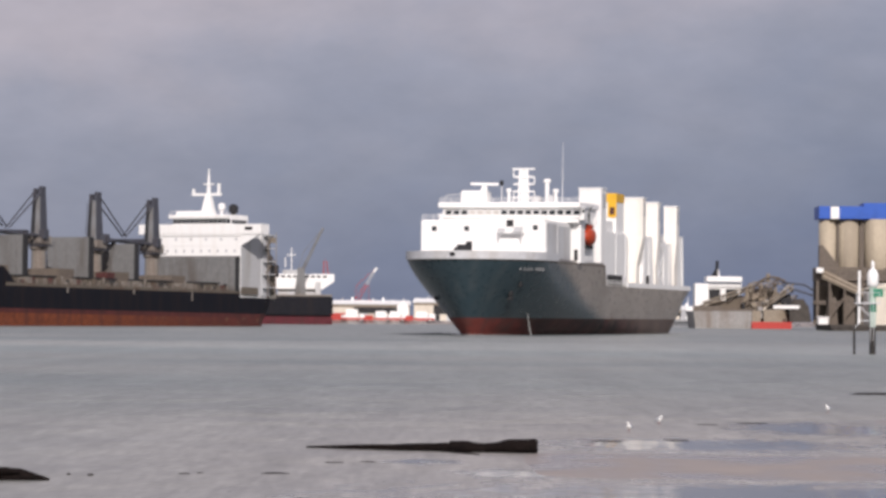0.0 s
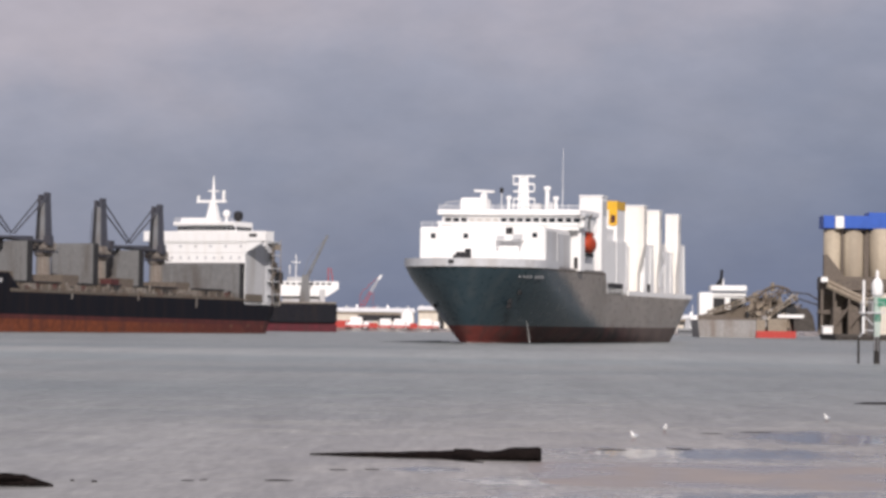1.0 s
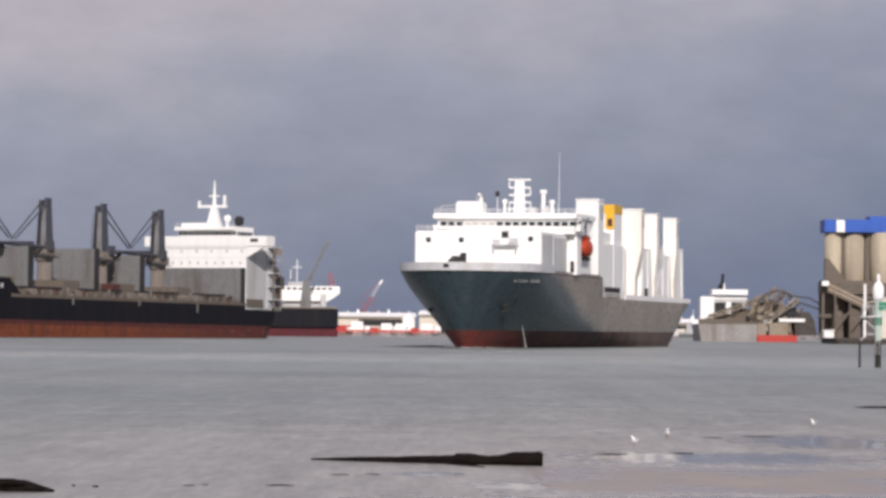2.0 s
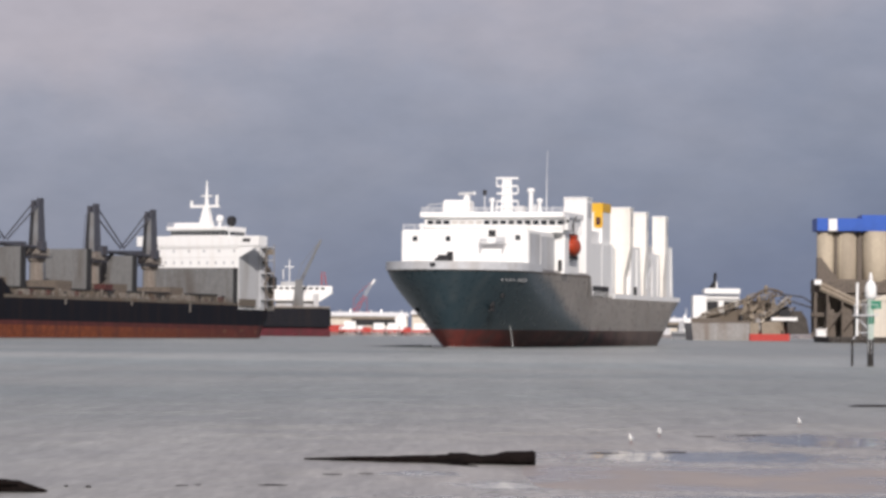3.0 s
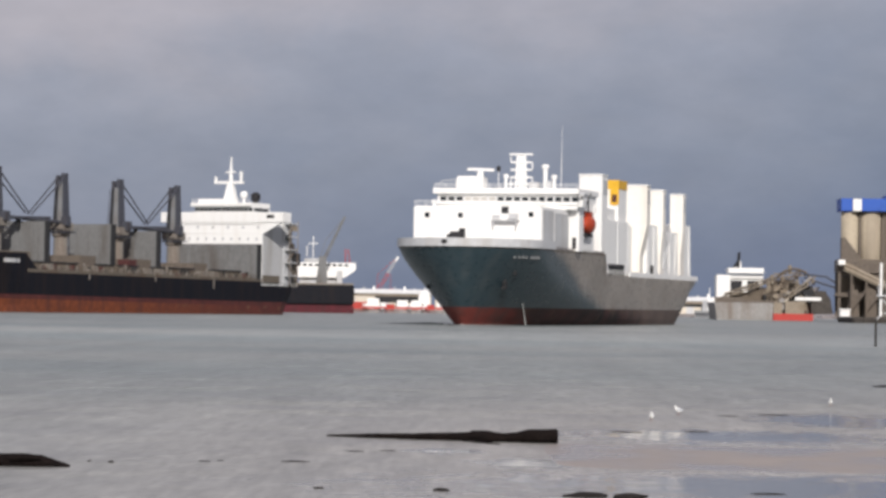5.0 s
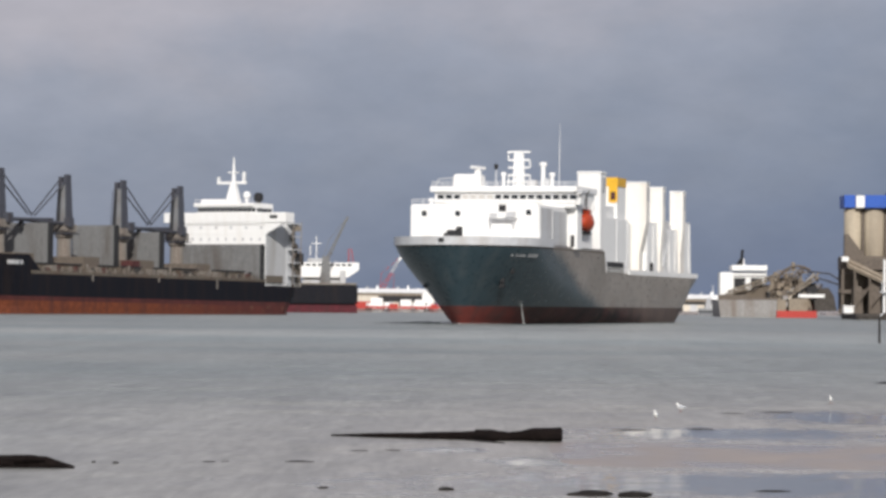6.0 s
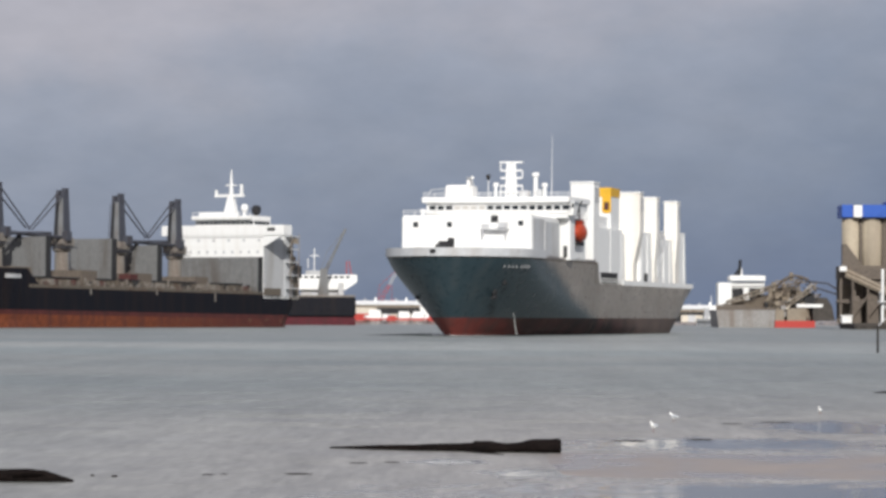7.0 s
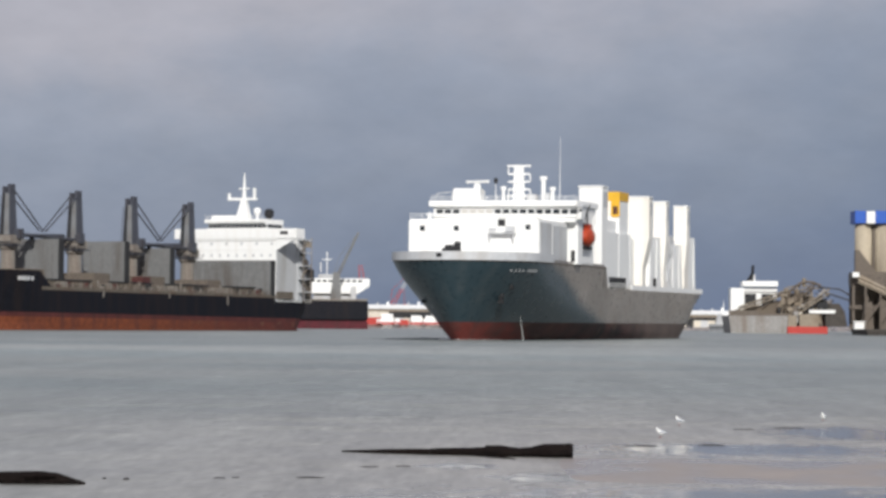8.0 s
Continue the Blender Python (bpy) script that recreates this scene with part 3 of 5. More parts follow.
    part("radar_post", boxes((-3.25, -2.15, 12.1, 13.2, 25.3, 28.4), bevel=0.15), "white", roomtop)
    scanner = part("radar_scanner", boxes((-2.75, 2.75, -0.22, 0.22, 0.12, 0.62), (-0.4, 0.4, -0.35, 0.35, 0.0, 0.2), bevel=0.08), "white", roomtop, "white turning radar scanner bar")
    # lattice radar mast with its yards
    mast = part("mast", rods([((3.1, 17, 25.3), (3.4, 17, 32)), ((5.1, 17, 25.3), (4.8, 17, 32)), ((4.1, 18.6, 25.3), (4.1, 17.6, 32))], 0.22), "white", ship, "white lattice radar mast")
    part("mast_panel", boxes((3.5, 4.7, 17.1, 17.5, 25.3, 31.8)), "white", mast)
    for z, w in ((31.7, 2.2), (30.2, 2.0), (28.8, 2.0), (27.4, 2.1), (26.2, 2.3)):
        part("yard", boxes((4.1 - w, 4.1 + w, 16.8, 17.8, z, z + 0.3)), "white", mast)
    for p, q in (((2.0, 17.3, 31.8), (2.0, 17.3, 30.4)), ((6.2, 17.3, 30.3), (6.2, 17.3, 29.0)), ((2.1, 17.3, 27.6), (1.9, 17.3, 25.4)), ((6.2, 17.3, 27.5), (6.4, 17.3, 25.4))):
        part("mast_brace", rods([(p, q)], 0.12), "white", mast)
    for x, y, z, r in ((1.4, 16, 28.0, 0.3), (8.6, 18, 29.9, 0.42), (10.1, 19, 28.0, 0.35)):
        part("vent_post", lathe(bmesh.new(), [(r, 25.3), (r, z - 0.7), (r * 1.7, z - 0.6), (r * 1.7, z), (r * 0.6, z + 0.1)], 10, (x, y, 0)), "white", ship)
    part("antenna", rod(bmesh.new(), (11.2, 20, 25.2), (11.3, 20, 37.2), 0.08, 0.02), "white", ship)
    part("signal_lamp", lathe(bmesh.new(), [(0.2, -0.5), (0.42, 0), (0.42, 0.4), (0.1, 0.6)], 8, (0.2, 15, 29.0)), "dark", ship)
    part("signal_lamp_post", rod(bmesh.new(), (0.2, 15, 25.3), (0.2, 15, 28.6), 0.07), "white", ship)
    part("deck_box", boxes((5.9, 7.6, 16, 18, 25.2, 26.6), bevel=0.05), "lightgrey", ship)
    part("deck_box", boxes((9.0, 9.9, 17, 18.5, 25.2, 26.9), bevel=0.05), "lightgrey", ship)
    for o in set(ship.children) - gear_from:
        for m in [o] + list(o.children):
            if m is not scanner:
                m.data.transform(Matrix.Translation((-2.98, 11, -0.06)) @ Matrix.Diagonal((1, 1, 1.019, 1)))
    # lifeboat and davit
    boat = bmesh.new()
    bmesh.ops.create_uvsphere(boat, u_segments=20, v_segments=12, radius=1)
    for v in boat.verts:
        v.co = Vector((v.co.x * 1.25, v.co.y * 3.4, v.co.z * 1.8))
    boat = part("lifeboat", boat, "orange", ship, "orange enclosed lifeboat", True)
    boat.location = (13.9, 30, 19.2)
    part("canopy", boxes((-0.7, 0.7, -1.4, 1.8, 1.5, 2.3), bevel=0.3), "orange", boat)
    part("keel", boxes((-0.12, 0.12, -3.2, 3.2, -2.4, -1.7)), "dark", boat)
    part("davit", rods([((13.2, 27.2, 19), (14.4, 27.2, 23.8)), ((14.4, 27.2, 23.8), (14.9, 27.6, 25.0)), ((14.2, 28.4, 21.2), (14.5, 27.2, 24.2))], 0.11), "dark", ship)
    part("davit", rods([((13.2, 33.5, 17), (14.4, 33.5, 23.2))], 0.2), "white", ship)
    # cargo ventilation towers along the port side
    for y, x0, x1, dy, z1 in ((50, 7.4, 12.0, 5.0, 29.3), (93, 6.3, 12.0, 3.2, 29.0), (110, 9.2, 12.0, 3.0, 28.6), (132, 9.1, 12.0, 3.2, 28.5)):
        waist = 0.0 if y < 60 else (1.35 if y < 100 else 0.5)
        bm = box(bmesh.new(), x0, x1 - waist, y, y + dy + 1.2, 9.9, 14.6)
        box(bm, x0, x1 - waist, y, y + dy + 1.2, 14.6, 20.6, top=(x0, x1, y, y + dy))
        box(bm, x0, x1, y, y + dy, 20.6, z1)
        tower = part("vent_tower", bm, "white" if y < 60 else "warmwhite", ship, "tall white ventilation tower")
        part("cowl", boxes((x0 - 0.15, x1 + 0.15, y - 0.15, y + dy + 0.15, z1, z1 + 0.35), bevel=0.08), "white", tower)
        part("louvre", boxes(*[(x1 - 0.02, x1 + 0.1, y + 0.5, y + dy - 0.5, z1 - 3.6 + 0.6 * k, z1 - 3.25 + 0.6 * k) for k in range(5)]), "lightgrey", tower)
        part("access_door", boxes((x0 + 0.9, x0 + 1.7, y - 0.06, y + 0.05, 10.4, 12.3)), "lightgrey", tower)
    funnel = part("funnel", box(bmesh.new(), 5.6, 10.9, 70, 78, 13, 29.0), "white", ship, "funnel with a yellow top and dark emblem")
    part("funnel_band", boxes((5.5, 11.0, 69.9, 78.1, 27.5, 29.3)), "yellow", funnel, "yellow painted band")
    part("emblem", boxes((8.0, 8.6, 69.78, 69.98, 24.4, 27.5), (9.2, 9.6, 69.78, 69.98, 24.4, 27.5), (10.6, 11.0, 69.78, 69.98, 24.4, 27.5), (9.6, 10.6, 69.79, 69.97, 26.4, 27.5), (9.6, 10.6, 69.79, 69.97, 24.2, 24.8)), "yellow", funnel, "yellow emblem bars")
    part("emblem", boxes((9.6, 10.6, 69.80, 69.98, 24.8, 26.4)), "maroon", funnel)
    part("exhaust_pipe", rods([((7, 73, 29.5), (7, 73, 30.4))], 0.35), "funnelblack", funnel)
    # livestock and cargo houses between the towers
    house2 = part("cargo_house", boxes((-11.5, 11.6, 55.5, 78, 9.9, 21.0), bevel=0.15), "white", ship, "white cargo house sides")
    part("inner_house", boxes((-11.5, 9.0, 78, 92.9, 9.9, 20.6), bevel=0.15), "white", ship)
    for y in (66.5, 76.5):
        part("stiffener", boxes((11.6, 11.68, y, y + 0.35, 11.8, 20.9)), "white", house2)
    part("opening", boxes((11.3, 11.7, 57, 73, 9.95, 12.2)), "dark", house2)
    part("store", boxes((4, 10.5, 58, 69, 21.0, 23.4), bevel=0.1), "white", house2)
    windows(house2, "window", [(6.2, 22.4, 1.3, 0.9, 57.98), (8.8, 22.4, 1.3, 0.9, 57.98)])
    for y0, y1, z in ((96.5, 109.5, 21.2), (113.5, 131.5, 20.2), (135.8, 146, 22.2)):
        h = part("cargo_house", box(bmesh.new(), -11, 11.2, y0, y1, 9.9, z, top=(-11, 10.9, y0 + 1.5, y1)), "white", ship)
        for k in range(0, int((y1 - y0) / 3.2), 2):
            part("stiffener", boxes((11.1, 11.27, y0 + 1.4 + 3.2 * k, y0 + 1.75 + 3.2 * k, 10.8, z - 0.6)), "white", h)
    part("gangway_frame", rods([((11.6, 113, 24), (11.6, 113, 12)), ((11.6, 117, 22), (11.6, 117, 12)), ((11.6, 113, 22), (11.6, 117, 17)), ((11.6, 117, 17), (11.6, 113, 12)), ((11.6, 121, 21), (11.6, 117, 15))], 0.14), "lightgrey", ship)
    part("deck_store", boxes((11.25, 11.6, 101, 102.6, 10.2, 12.6)), "dark", ship)
    part("deck_rail", railing(12.5, 52, 12.5, 74, 9.9, 1.1), "white", ship)
    # foredeck gear, anchor, name bars, overboard discharge
    part("winch", boxes((-2.4, -0.4, -10, -8.2, 14, 16.7), (-0.8, 0.2, -9.6, -8.6, 14, 17.3), (-3.0, -2.4, -9.8, -8.6, 14, 16.2), bevel=0.1), "dark", ship, "dark anchor windlass")
    part("fairlead", boxes((-1.4, -0.4, -19.0, -18.3, 14.4, 15.1), bevel=0.1), "dark", ship)
    part("foremast", rod(bmesh.new(), (1.2, -12, 14), (1.2, -12, 16.6), 0.08), "white", ship)
    for sgn in (-1, 1):
        x = sgn * (s_skin(-8, 8) - 0.2) - (0.0 if sgn > 0 else -1.1)
        bm = boxes((x - 0.5, x + 0.3, -8.6, -7.4, 7.4, 8.8), (x - 0.5, x + 0.25, -8.2, -7.8, 6.6, 9.0), (x - 0.6, x + 0.3, -9.0, -7.0, 6.5, 6.9), bevel=0.1)
        xo = sgn * s_skin(-7.6, 9.6)
        if sgn > 0:
            part("hawse_pocket", boxes((*sorted((xo - sgn * 0.5, xo + sgn * 0.08)), -8.3, -6.9, 9.0, 10.3), bevel=0.12), "dark", ship)
        part("anchor", bm, "dark", ship, "dark stowed bow anchor")
    for k, y in enumerate((-11.2, -10.2, -9.3, -8.4, -6.9, -6.0, -5.1, -4.2)):
        x = s_skin(y, 12.4)
        part("name_bar", boxes((x - 0.25, x + 0.12, y, y + 0.62, 12.0, 12.7)), "jibgrey", ship)
    part("discharge_stream", rod(bmesh.new(), (s_skin(3, 4.2) - 0.1, 3, 4.4), (s_skin(3, 4.2) + 0.55, 3.2, -0.2), 0.04, 0.10), "foam", ship, "pale overboard water stream")
    return ship, scanner


def build_bow_wave():
    """A low ridge of water pushed ahead, with a narrow foam line along the stem and side."""
    wave = thing("bow_wave", "low dark bow wave with a thin foam line", "wave")
    bm = bmesh.new()
    path = [(-s_skin(y, 0) - 0.1, y) for y in (20, 10, 2, -4, -7.6, -8.8)] + [(0.0, -9.2)] + [(s_skin(y, 0) + 0.1, y) for y in (-8.8, -7.6, -4, 2, 10, 20, 40)]
    for (x0, y0), (x1, y1) in zip(path, path[1:]):
        rod(bm, (x0, y0, -0.12), (x1, y1, -0.12), 0.24, 0.24, 8)
    part("foam_line", bm, "foam", wave, "thin white foam", True)
    # swell ridges, coloured dark to stand for the hull's reflection and shade
    for x0, y0, x1, y1, r in ((-7, -3, -24, 0, 0.62), (-4, -8, -18, -8, 0.55), (8, -2, 17, 8, 0.4)):
        part("swell", rod(bmesh.new(), (x0, y0, -0.25), (x1, y1, -0.25), r, 0.15, 10), "swell", wave, "glossy swell coloured dark for hull reflection and shade", True)
    return wave


ship, scanner = build_ship()
bow_wave = build_bow_wave()


# ---- the moored bulk carrier: x to port from its port side, y aft from the deckhouse front ----
def deck_crane(side):
    """A slewing deck crane, jib stowed level along y in the direction of side."""
    c = thing("deck_crane", "weathered deck crane with dark tower and stowed jib", "crane", group="cranes of the bulk carrier")
    part("pedestal", lathe(bmesh.new(), [(2.2, 0), (2.0, 11), (2.6, 11.6), (2.6, 12.6), (2.1, 12.7)], 20), "cranepost", c, "rust-streaked cream pedestal")
    t = part("tower", box(bmesh.new(), -1.85, 1.85, -1.9, 1.9, 12.7, 27.0, top=(-1.3, 1.3, -1.3, 1.3)), "craneblue", c, "dark blue-grey crane tower")
    part("face_plate", box(bmesh.new(), -0.1, 1.6, -1.92, -1.7, 15.3, 26.6, top=(-0.1, 1.1, -1.45, -1.3)), "jibgrey", t, "paler grey plated face")
    part("cable_slot", box(bmesh.new(), -1.4, -0.4, -1.92, -1.7, 15.3, 26.4, top=(-1.0, -0.3, -1.45, -1.3)), "dark", t)
    part("head_plate", boxes((-1.4, -0.5, -1.2, 1.2, 27.0, 28.6), bevel=0.1), "craneblue", t)
    part("head_plate", boxes((0.4, 1.4, -1.2, 1.2, 27.0, 29.2), bevel=0.1), "craneblue", t)
    part("cab", boxes((1.6, 3.6, -1.2 + 1.4 * side, 1.2 + 1.4 * side, 14.2, 17.0), bevel=0.15), "craneblue", t)
    part("ladder", rods([((-2.2, -2.1 * side, 12.7), (-1.6, -1.7 * side, 26)), ((-1.4, -2.1 * side, 12.7), (-0.9, -1.7 * side, 26))], 0.1), "craneblue", t)
    part("machinery_collar", boxes((-2.7, 2.7, -2.6, 2.6, 12.75, 15.2), bevel=0.25), "cranepost", c, "cream slewing housing")
    part("gallery", boxes((-3.2, 3.2, -3.0, 3.0, 12.3, 12.6), (-3.2, 3.2, -3.05, -2.95, 13.3, 13.45), (-3.2, 3.2, 2.95, 3.05, 13.3, 13.45)), "craneblue", c)
    jib = bmesh.new()
    for x in (-1.1, 1.1):
        rod(jib, (x, side * 2.0, 15.2), (x * 0.45, side * 26, 16.0), 0.55, 0.4, 8)
    for k in range(9):
        y = side * (3.5 + 2.6 * k)
        w = 1.1 - 0.055 * k
        rod(jib, (-w, y, 15.3 + 0.08 * k), (w, y + side * 1.3, 15.3 + 0.08 * k), 0.18, n=5)
    j = part("jib", jib, "craneblue", c, "dark stowed lattice jib")
    part("hook_block", boxes((-0.5, 0.5, side * 21 - 0.6, side * 21 + 0.6, 13.2, 15.4), bevel=0.1), "dark", j)
    part("luffing_wire", rods([((x, side * 1.2, 27.4), (x * 0.5, side * 15.5, 17.0)) for x in (-1.2, 1.2)], 0.22), "craneblue", c)
    return c


BULK = pose(-61.8, 960, 0, 0, 0, -27) @ pose(0, 0, 0, -0.45)


def build_bulk():
    bulk = thing("bulk_carrier", "black and orange-red bulk carrier moored with white deckhouse aft", "ship", BULK)
    half, stern = (lambda z: 15.5), (lambda z: 21.6 + 2.2 * min(max(z, 0) / 6, 1))
    stem = lambda z: -146 - 5 * max(z, 0) / 12
    entry, run = (lambda z: 30 - 8 * max(z, 0) / 12), (lambda z: 12 - 5 * min(max(z, 0) / 6, 1))
    for name, z0, z1, m, upto, lab in (("boot_topping", -4.5, 1.5, "redlead", None, "orange-red bottom paint with rusty bands"), ("waterline_band", 1.5, 2.7, "redband", None, "dull dark red waterline band"), ("hull", 2.7, 8.8, "black", None, "black hull plating"),
                                       ("forecastle", 8.8, 13.9, "black", -124, "black raised forecastle")):
        bm = hull_band(half, stem, stern, z0, z1, entry, run, 4, 60, upto)
        bmesh.ops.translate(bm, verts=bm.verts[:], vec=(-15.5, 0, 0))
        part(name, bm, m, bulk, lab)
    part("forecastle_break", box(bmesh.new(), -30.5, -0.5, -124, -117, 8.8, 13.8, top=(-30.5, -0.5, -124, -123.5)), "black", bulk)
    part("sheer_strake", boxes((-0.3, 0.05, -123, 15, 8.8, 9.7), (-31.05, -30.7, -123, 15, 8.8, 9.7)), "decksteel", bulk, "tan worn deck edge")
    rail = part("deck_rail", railing(-0.4, -118, -0.4, 14, 9.7, 1.2, 2.5), "decksteel", bulk)
    for y in (-134, -132.6, -131.3, -130, -128.4):
        part("name_bar", boxes((-1.2, 0.12, y, y + 0.9, 11.2, 12.3)), "lightgrey", bulk)
    # holds: coamings and raised folding hatch covers
    for y0, y1 in ((-113, -93), (-82, -62), (-53, -32), (-22, -5)):
        hold = part("coaming", boxes((-26.5, -4.5, y0, y1, 8.8, 11.6), bevel=0.1), "decksteel", bulk, "rust-stained tan hatch coaming")
        for k in range(int((y1 - y0 - 1) / 2.4)):
            part("brace", boxes((-4.5, -3.9, y0 + 1 + 2.4 * k, y0 + 1.3 + 2.4 * k, 8.8, 11.4)), "decksteel", hold)
        part("coaming_bar", boxes((-26.8, -4.2, y0 - 0.3, y1 + 0.3, 11.6, 12.0)), "dark", hold)
    for l, x0, x1, z0, z1 in ((104, -24.5, -7.5, 12.0, 23.4), (70, -22.8, -8.2, 12.0, 24.2), (46.5, -23.2, -7.8, 12.0, 23.2), (1.6, -30.6, -0.2, 10.6, 21.4)):
        cover = part("hatch_cover", boxes((x0, x1, -l - 0.9, -l, z0, z1), (x0, x1, -l + 0.4, -l + 1.3, z0, z1 - 0.4), bevel=0.08), "grey", bulk, "grey raised folding hatch cover")
        cover.location.z = 0.0096 * l
        n = 6
        for k in range(n + 1):
            x = x0 + 0.2 + (x1 - x0 - 0.6) * k / n
            part("rib", boxes((x, x + 0.22, -l - 1.0, -l - 0.9, z0 + 0.2, z1 - 0.2)), "grey", cover)
        part("edge_bar", boxes((x1, x1 + 0.3, -l - 1.0, -l + 1.3, z0, z1)), "dark", cover)
    for l, x0, x1 in ((76, -23, -11), (64, -9, -5), (99, -24, -12)):
        part("pontoon", boxes((x0, x1, -l - 2, -l + 2, 12.0, 14.0), bevel=0.1), "maroon", bulk, "maroon painted hatch panel")
    for l in (25.8, 56.8, 85.4, 117.7):
        hut = part("mast_house", boxes((-25, -6, -l - 4.0, -l + 4.0, 8.8, 14.6 + 0.0096 * l), bevel=0.15), "hopper", bulk, "rust-brown mast house under the crane")
        part("door", boxes((-5.95, -5.85, -l - 0.6, -l + 0.6, 10.0, 12.2)), "dark", hut)
    rng = random.Random(3)
    for k in range(26):
        y = -116 + 4.6 * k + rng.uniform(-1, 1)
        w, h = rng.uniform(0.5, 1.6), rng.uniform(0.8, 2.6)
        part("deck_fitting", boxes((-3.6, -2.4, y, y + w, 8.8, 8.8 + h), bevel=0.06), rng.choice(("decksteel", "cranepost", "dark", "maroon", "grey")), bulk)
    for k in range(58):
        y = -118 + 2.3 * k + rng.uniform(-0.8, 0.8)
        w, h, d = rng.uniform(0.3, 2.4), rng.uniform(0.6, 3.0), rng.uniform(0, 0.8)
        part("deck_fitting", boxes((-4.4 + d, -3.6 + d, y, y + w, 8.8, 8.8 + h), bevel=0.05), rng.choice(("dark", "rustbrown", "hopper", "decksteel", "cranepost", "dark")), bulk)
    part("deck_pipe", rods([((-1.5, -118, 9.6), (-1.5, 12, 9.6)), ((-1.9, -118, 10.1), (-1.9, 12, 10.1))], 0.16), "hopper", bulk, "rusty deck pipes")
    for k in range(30):
        part("stanchion", boxes((-0.6, -0.35, -117 + 4.4 * k, -116.7 + 4.4 * k, 8.8, 10.9)), "cranepost", bulk)
    for l in (110, 88, 60, 54, 30, 24, -1):
        part("deck_locker", boxes((-4.2, -1.6, -l - 1.2, -l + 1.2, 8.8, 11.3), bevel=0.1), "cranepost", bulk)
    for l in (92, 71, 49, 27):
        part("bollard", boxes((-2.2, -1.0, -l - 0.4, -l + 0.4, 8.8, 10.4), (-3.2, -2.7, -l - 0.3, -l + 0.3, 8.8, 12.0), bevel=0.08), "cranepost", bulk)
    for l, s in ((94, 1.5), (60, 1.2), (28, 2.6)):
        part("scupper_stain", boxes((-0.1, 0.06, -l, -l + 0.7, 8.8 - s, 8.9)), "cranepost", bulk, "pale run-off streak")
    # deckhouse
    house = part("deckhouse", boxes((-31, 0, 0, 16, 8.8, 30.8), bevel=0.1), "white", bulk, "white five-storey deckhouse")
    # thin facing, darker grey than the white house front
    part("side_plating", boxes((0.0, 0.12, 0.2, 13, 9.6, 27.0)), "sidegrey", house, "mid grey side plating")
    part("wing_deck", boxes((-36.5, 7.2, -0.25, 5, 28.1, 31.2), bevel=0.1), "white", house)
    part("wing_gusset", prism(bmesh.new(), [(0.1, 28.3), (7.0, 28.3), (0.1, 24.6)], 0.1, 0.8), "white", house)
    part("wing_window", boxes((1.6, 4.2, -0.32, -0.1, 29.4, 30.4)), "dark", house)
    part("deck_ledge", boxes((-31.2, 0.2, -0.3, 0.0, 27.6, 27.85), (-31.2, 0.2, -0.12, 0.0, 24.65, 24.72)), "white", house)
    windows(house, "window", [(-29 + 3.0 * k, 23.0, 0.7, 0.9, -0.02) for k in range(10)], "front", "lightgrey")
    windows(house, "window", [(-28.5 + 5.4 * k, 26.6, 0.8, 0.8, -0.02) for k in range(6)], "front", "lightgrey")
    wheel = part("wheelhouse", boxes((-25, -4, 1, 11, 30.8, 33.0), bevel=0.08), "white", bulk)
    for k in range(13):
        part("window", boxes((-24.8 + 1.6 * k, -23.4 + 1.6 * k, 0.9, 1.1, 31.5, 32.6)), "glass", wheel)
    for k in range(5):
        part("window", boxes((-4.1, -3.9, 1.4 + 1.8 * k, 2.9 + 1.8 * k, 31.5, 32.6)), "glass", wheel)
    part("roof", boxes((-26, -4.5, 0.2, 12, 33.0, 34.2), bevel=0.1), "white", wheel)
    part("roof_rail", railing(-25.6, 0.5, -5, 0.5, 34.2, 1.1), "white", wheel)
    part("roof_store", boxes((-25, -15, 3, 8, 34.2, 35.4), bevel=0.1), "white", wheel)
    mast = part("mast", box(bmesh.new(), -16.9, -12.9, 4, 7, 34.2, 41.0, top=(-15.7, -14.1, 5, 6)), "white", bulk, "white radar mast on the wheelhouse")
    part("pole", rod(bmesh.new(), (-14.9, 5.5, 41.0), (-14.9, 5.5, 48.6), 0.7, 0.15), "white", mast)
    part("yard", boxes((-20.6, -10.4, 5, 6, 40.2, 41.0), (-16.6, -13.2, 5, 6, 43.6, 44.0), (-20.6, -19.9, 5.2, 5.8, 41.0, 42.4), (-11.6, -10.8, 5.2, 5.8, 41.0, 44.0)), "white", mast)
    part("radome", lathe(bmesh.new(), [(0.4, 34.2), (0.5, 36.4), (1.1, 37.0), (1.2, 37.9), (0.7, 38.6), (0.1, 38.8)], 14, (-10.4, 6, -0.8)), "white", mast)
    part("funnel_top", lathe(bmesh.new(), [(0.8, 32), (0.8, 34.8), (1.4, 35.2), (1.5, 36.9), (0.8, 37.6)], 14, (-7.4, 8, 0)), "funnelblack", bulk, "black funnel top")
    # outside stair tower on the after corner
    stairs = part("stair_tower", boxes((0.1, 0.4, 12.5, 17.5, 9.5, 28.5)), "lightgrey", bulk, "pale grey outside stairs")
    for k in range(5):
        part("landing", boxes((0.4, 2.6, 12.5, 17.5, 12.0 + 4.0 * k, 12.3 + 4.0 * k)), "lightgrey", stairs)
    for k in range(4):
        a, b = (13.0, 17.0) if k % 2 else (17.0, 13.0)
        part("flight", rods([((1.6, a, 12.2 + 4 * k), (1.6, b, 16.2 + 4 * k))], 0.35), "decksteel", stairs)
    part("post", rods([((2.5, y, 8.8), (2.5, y, 29)) for y in (12.6, 17.4)], 0.16), "cranepost", stairs)
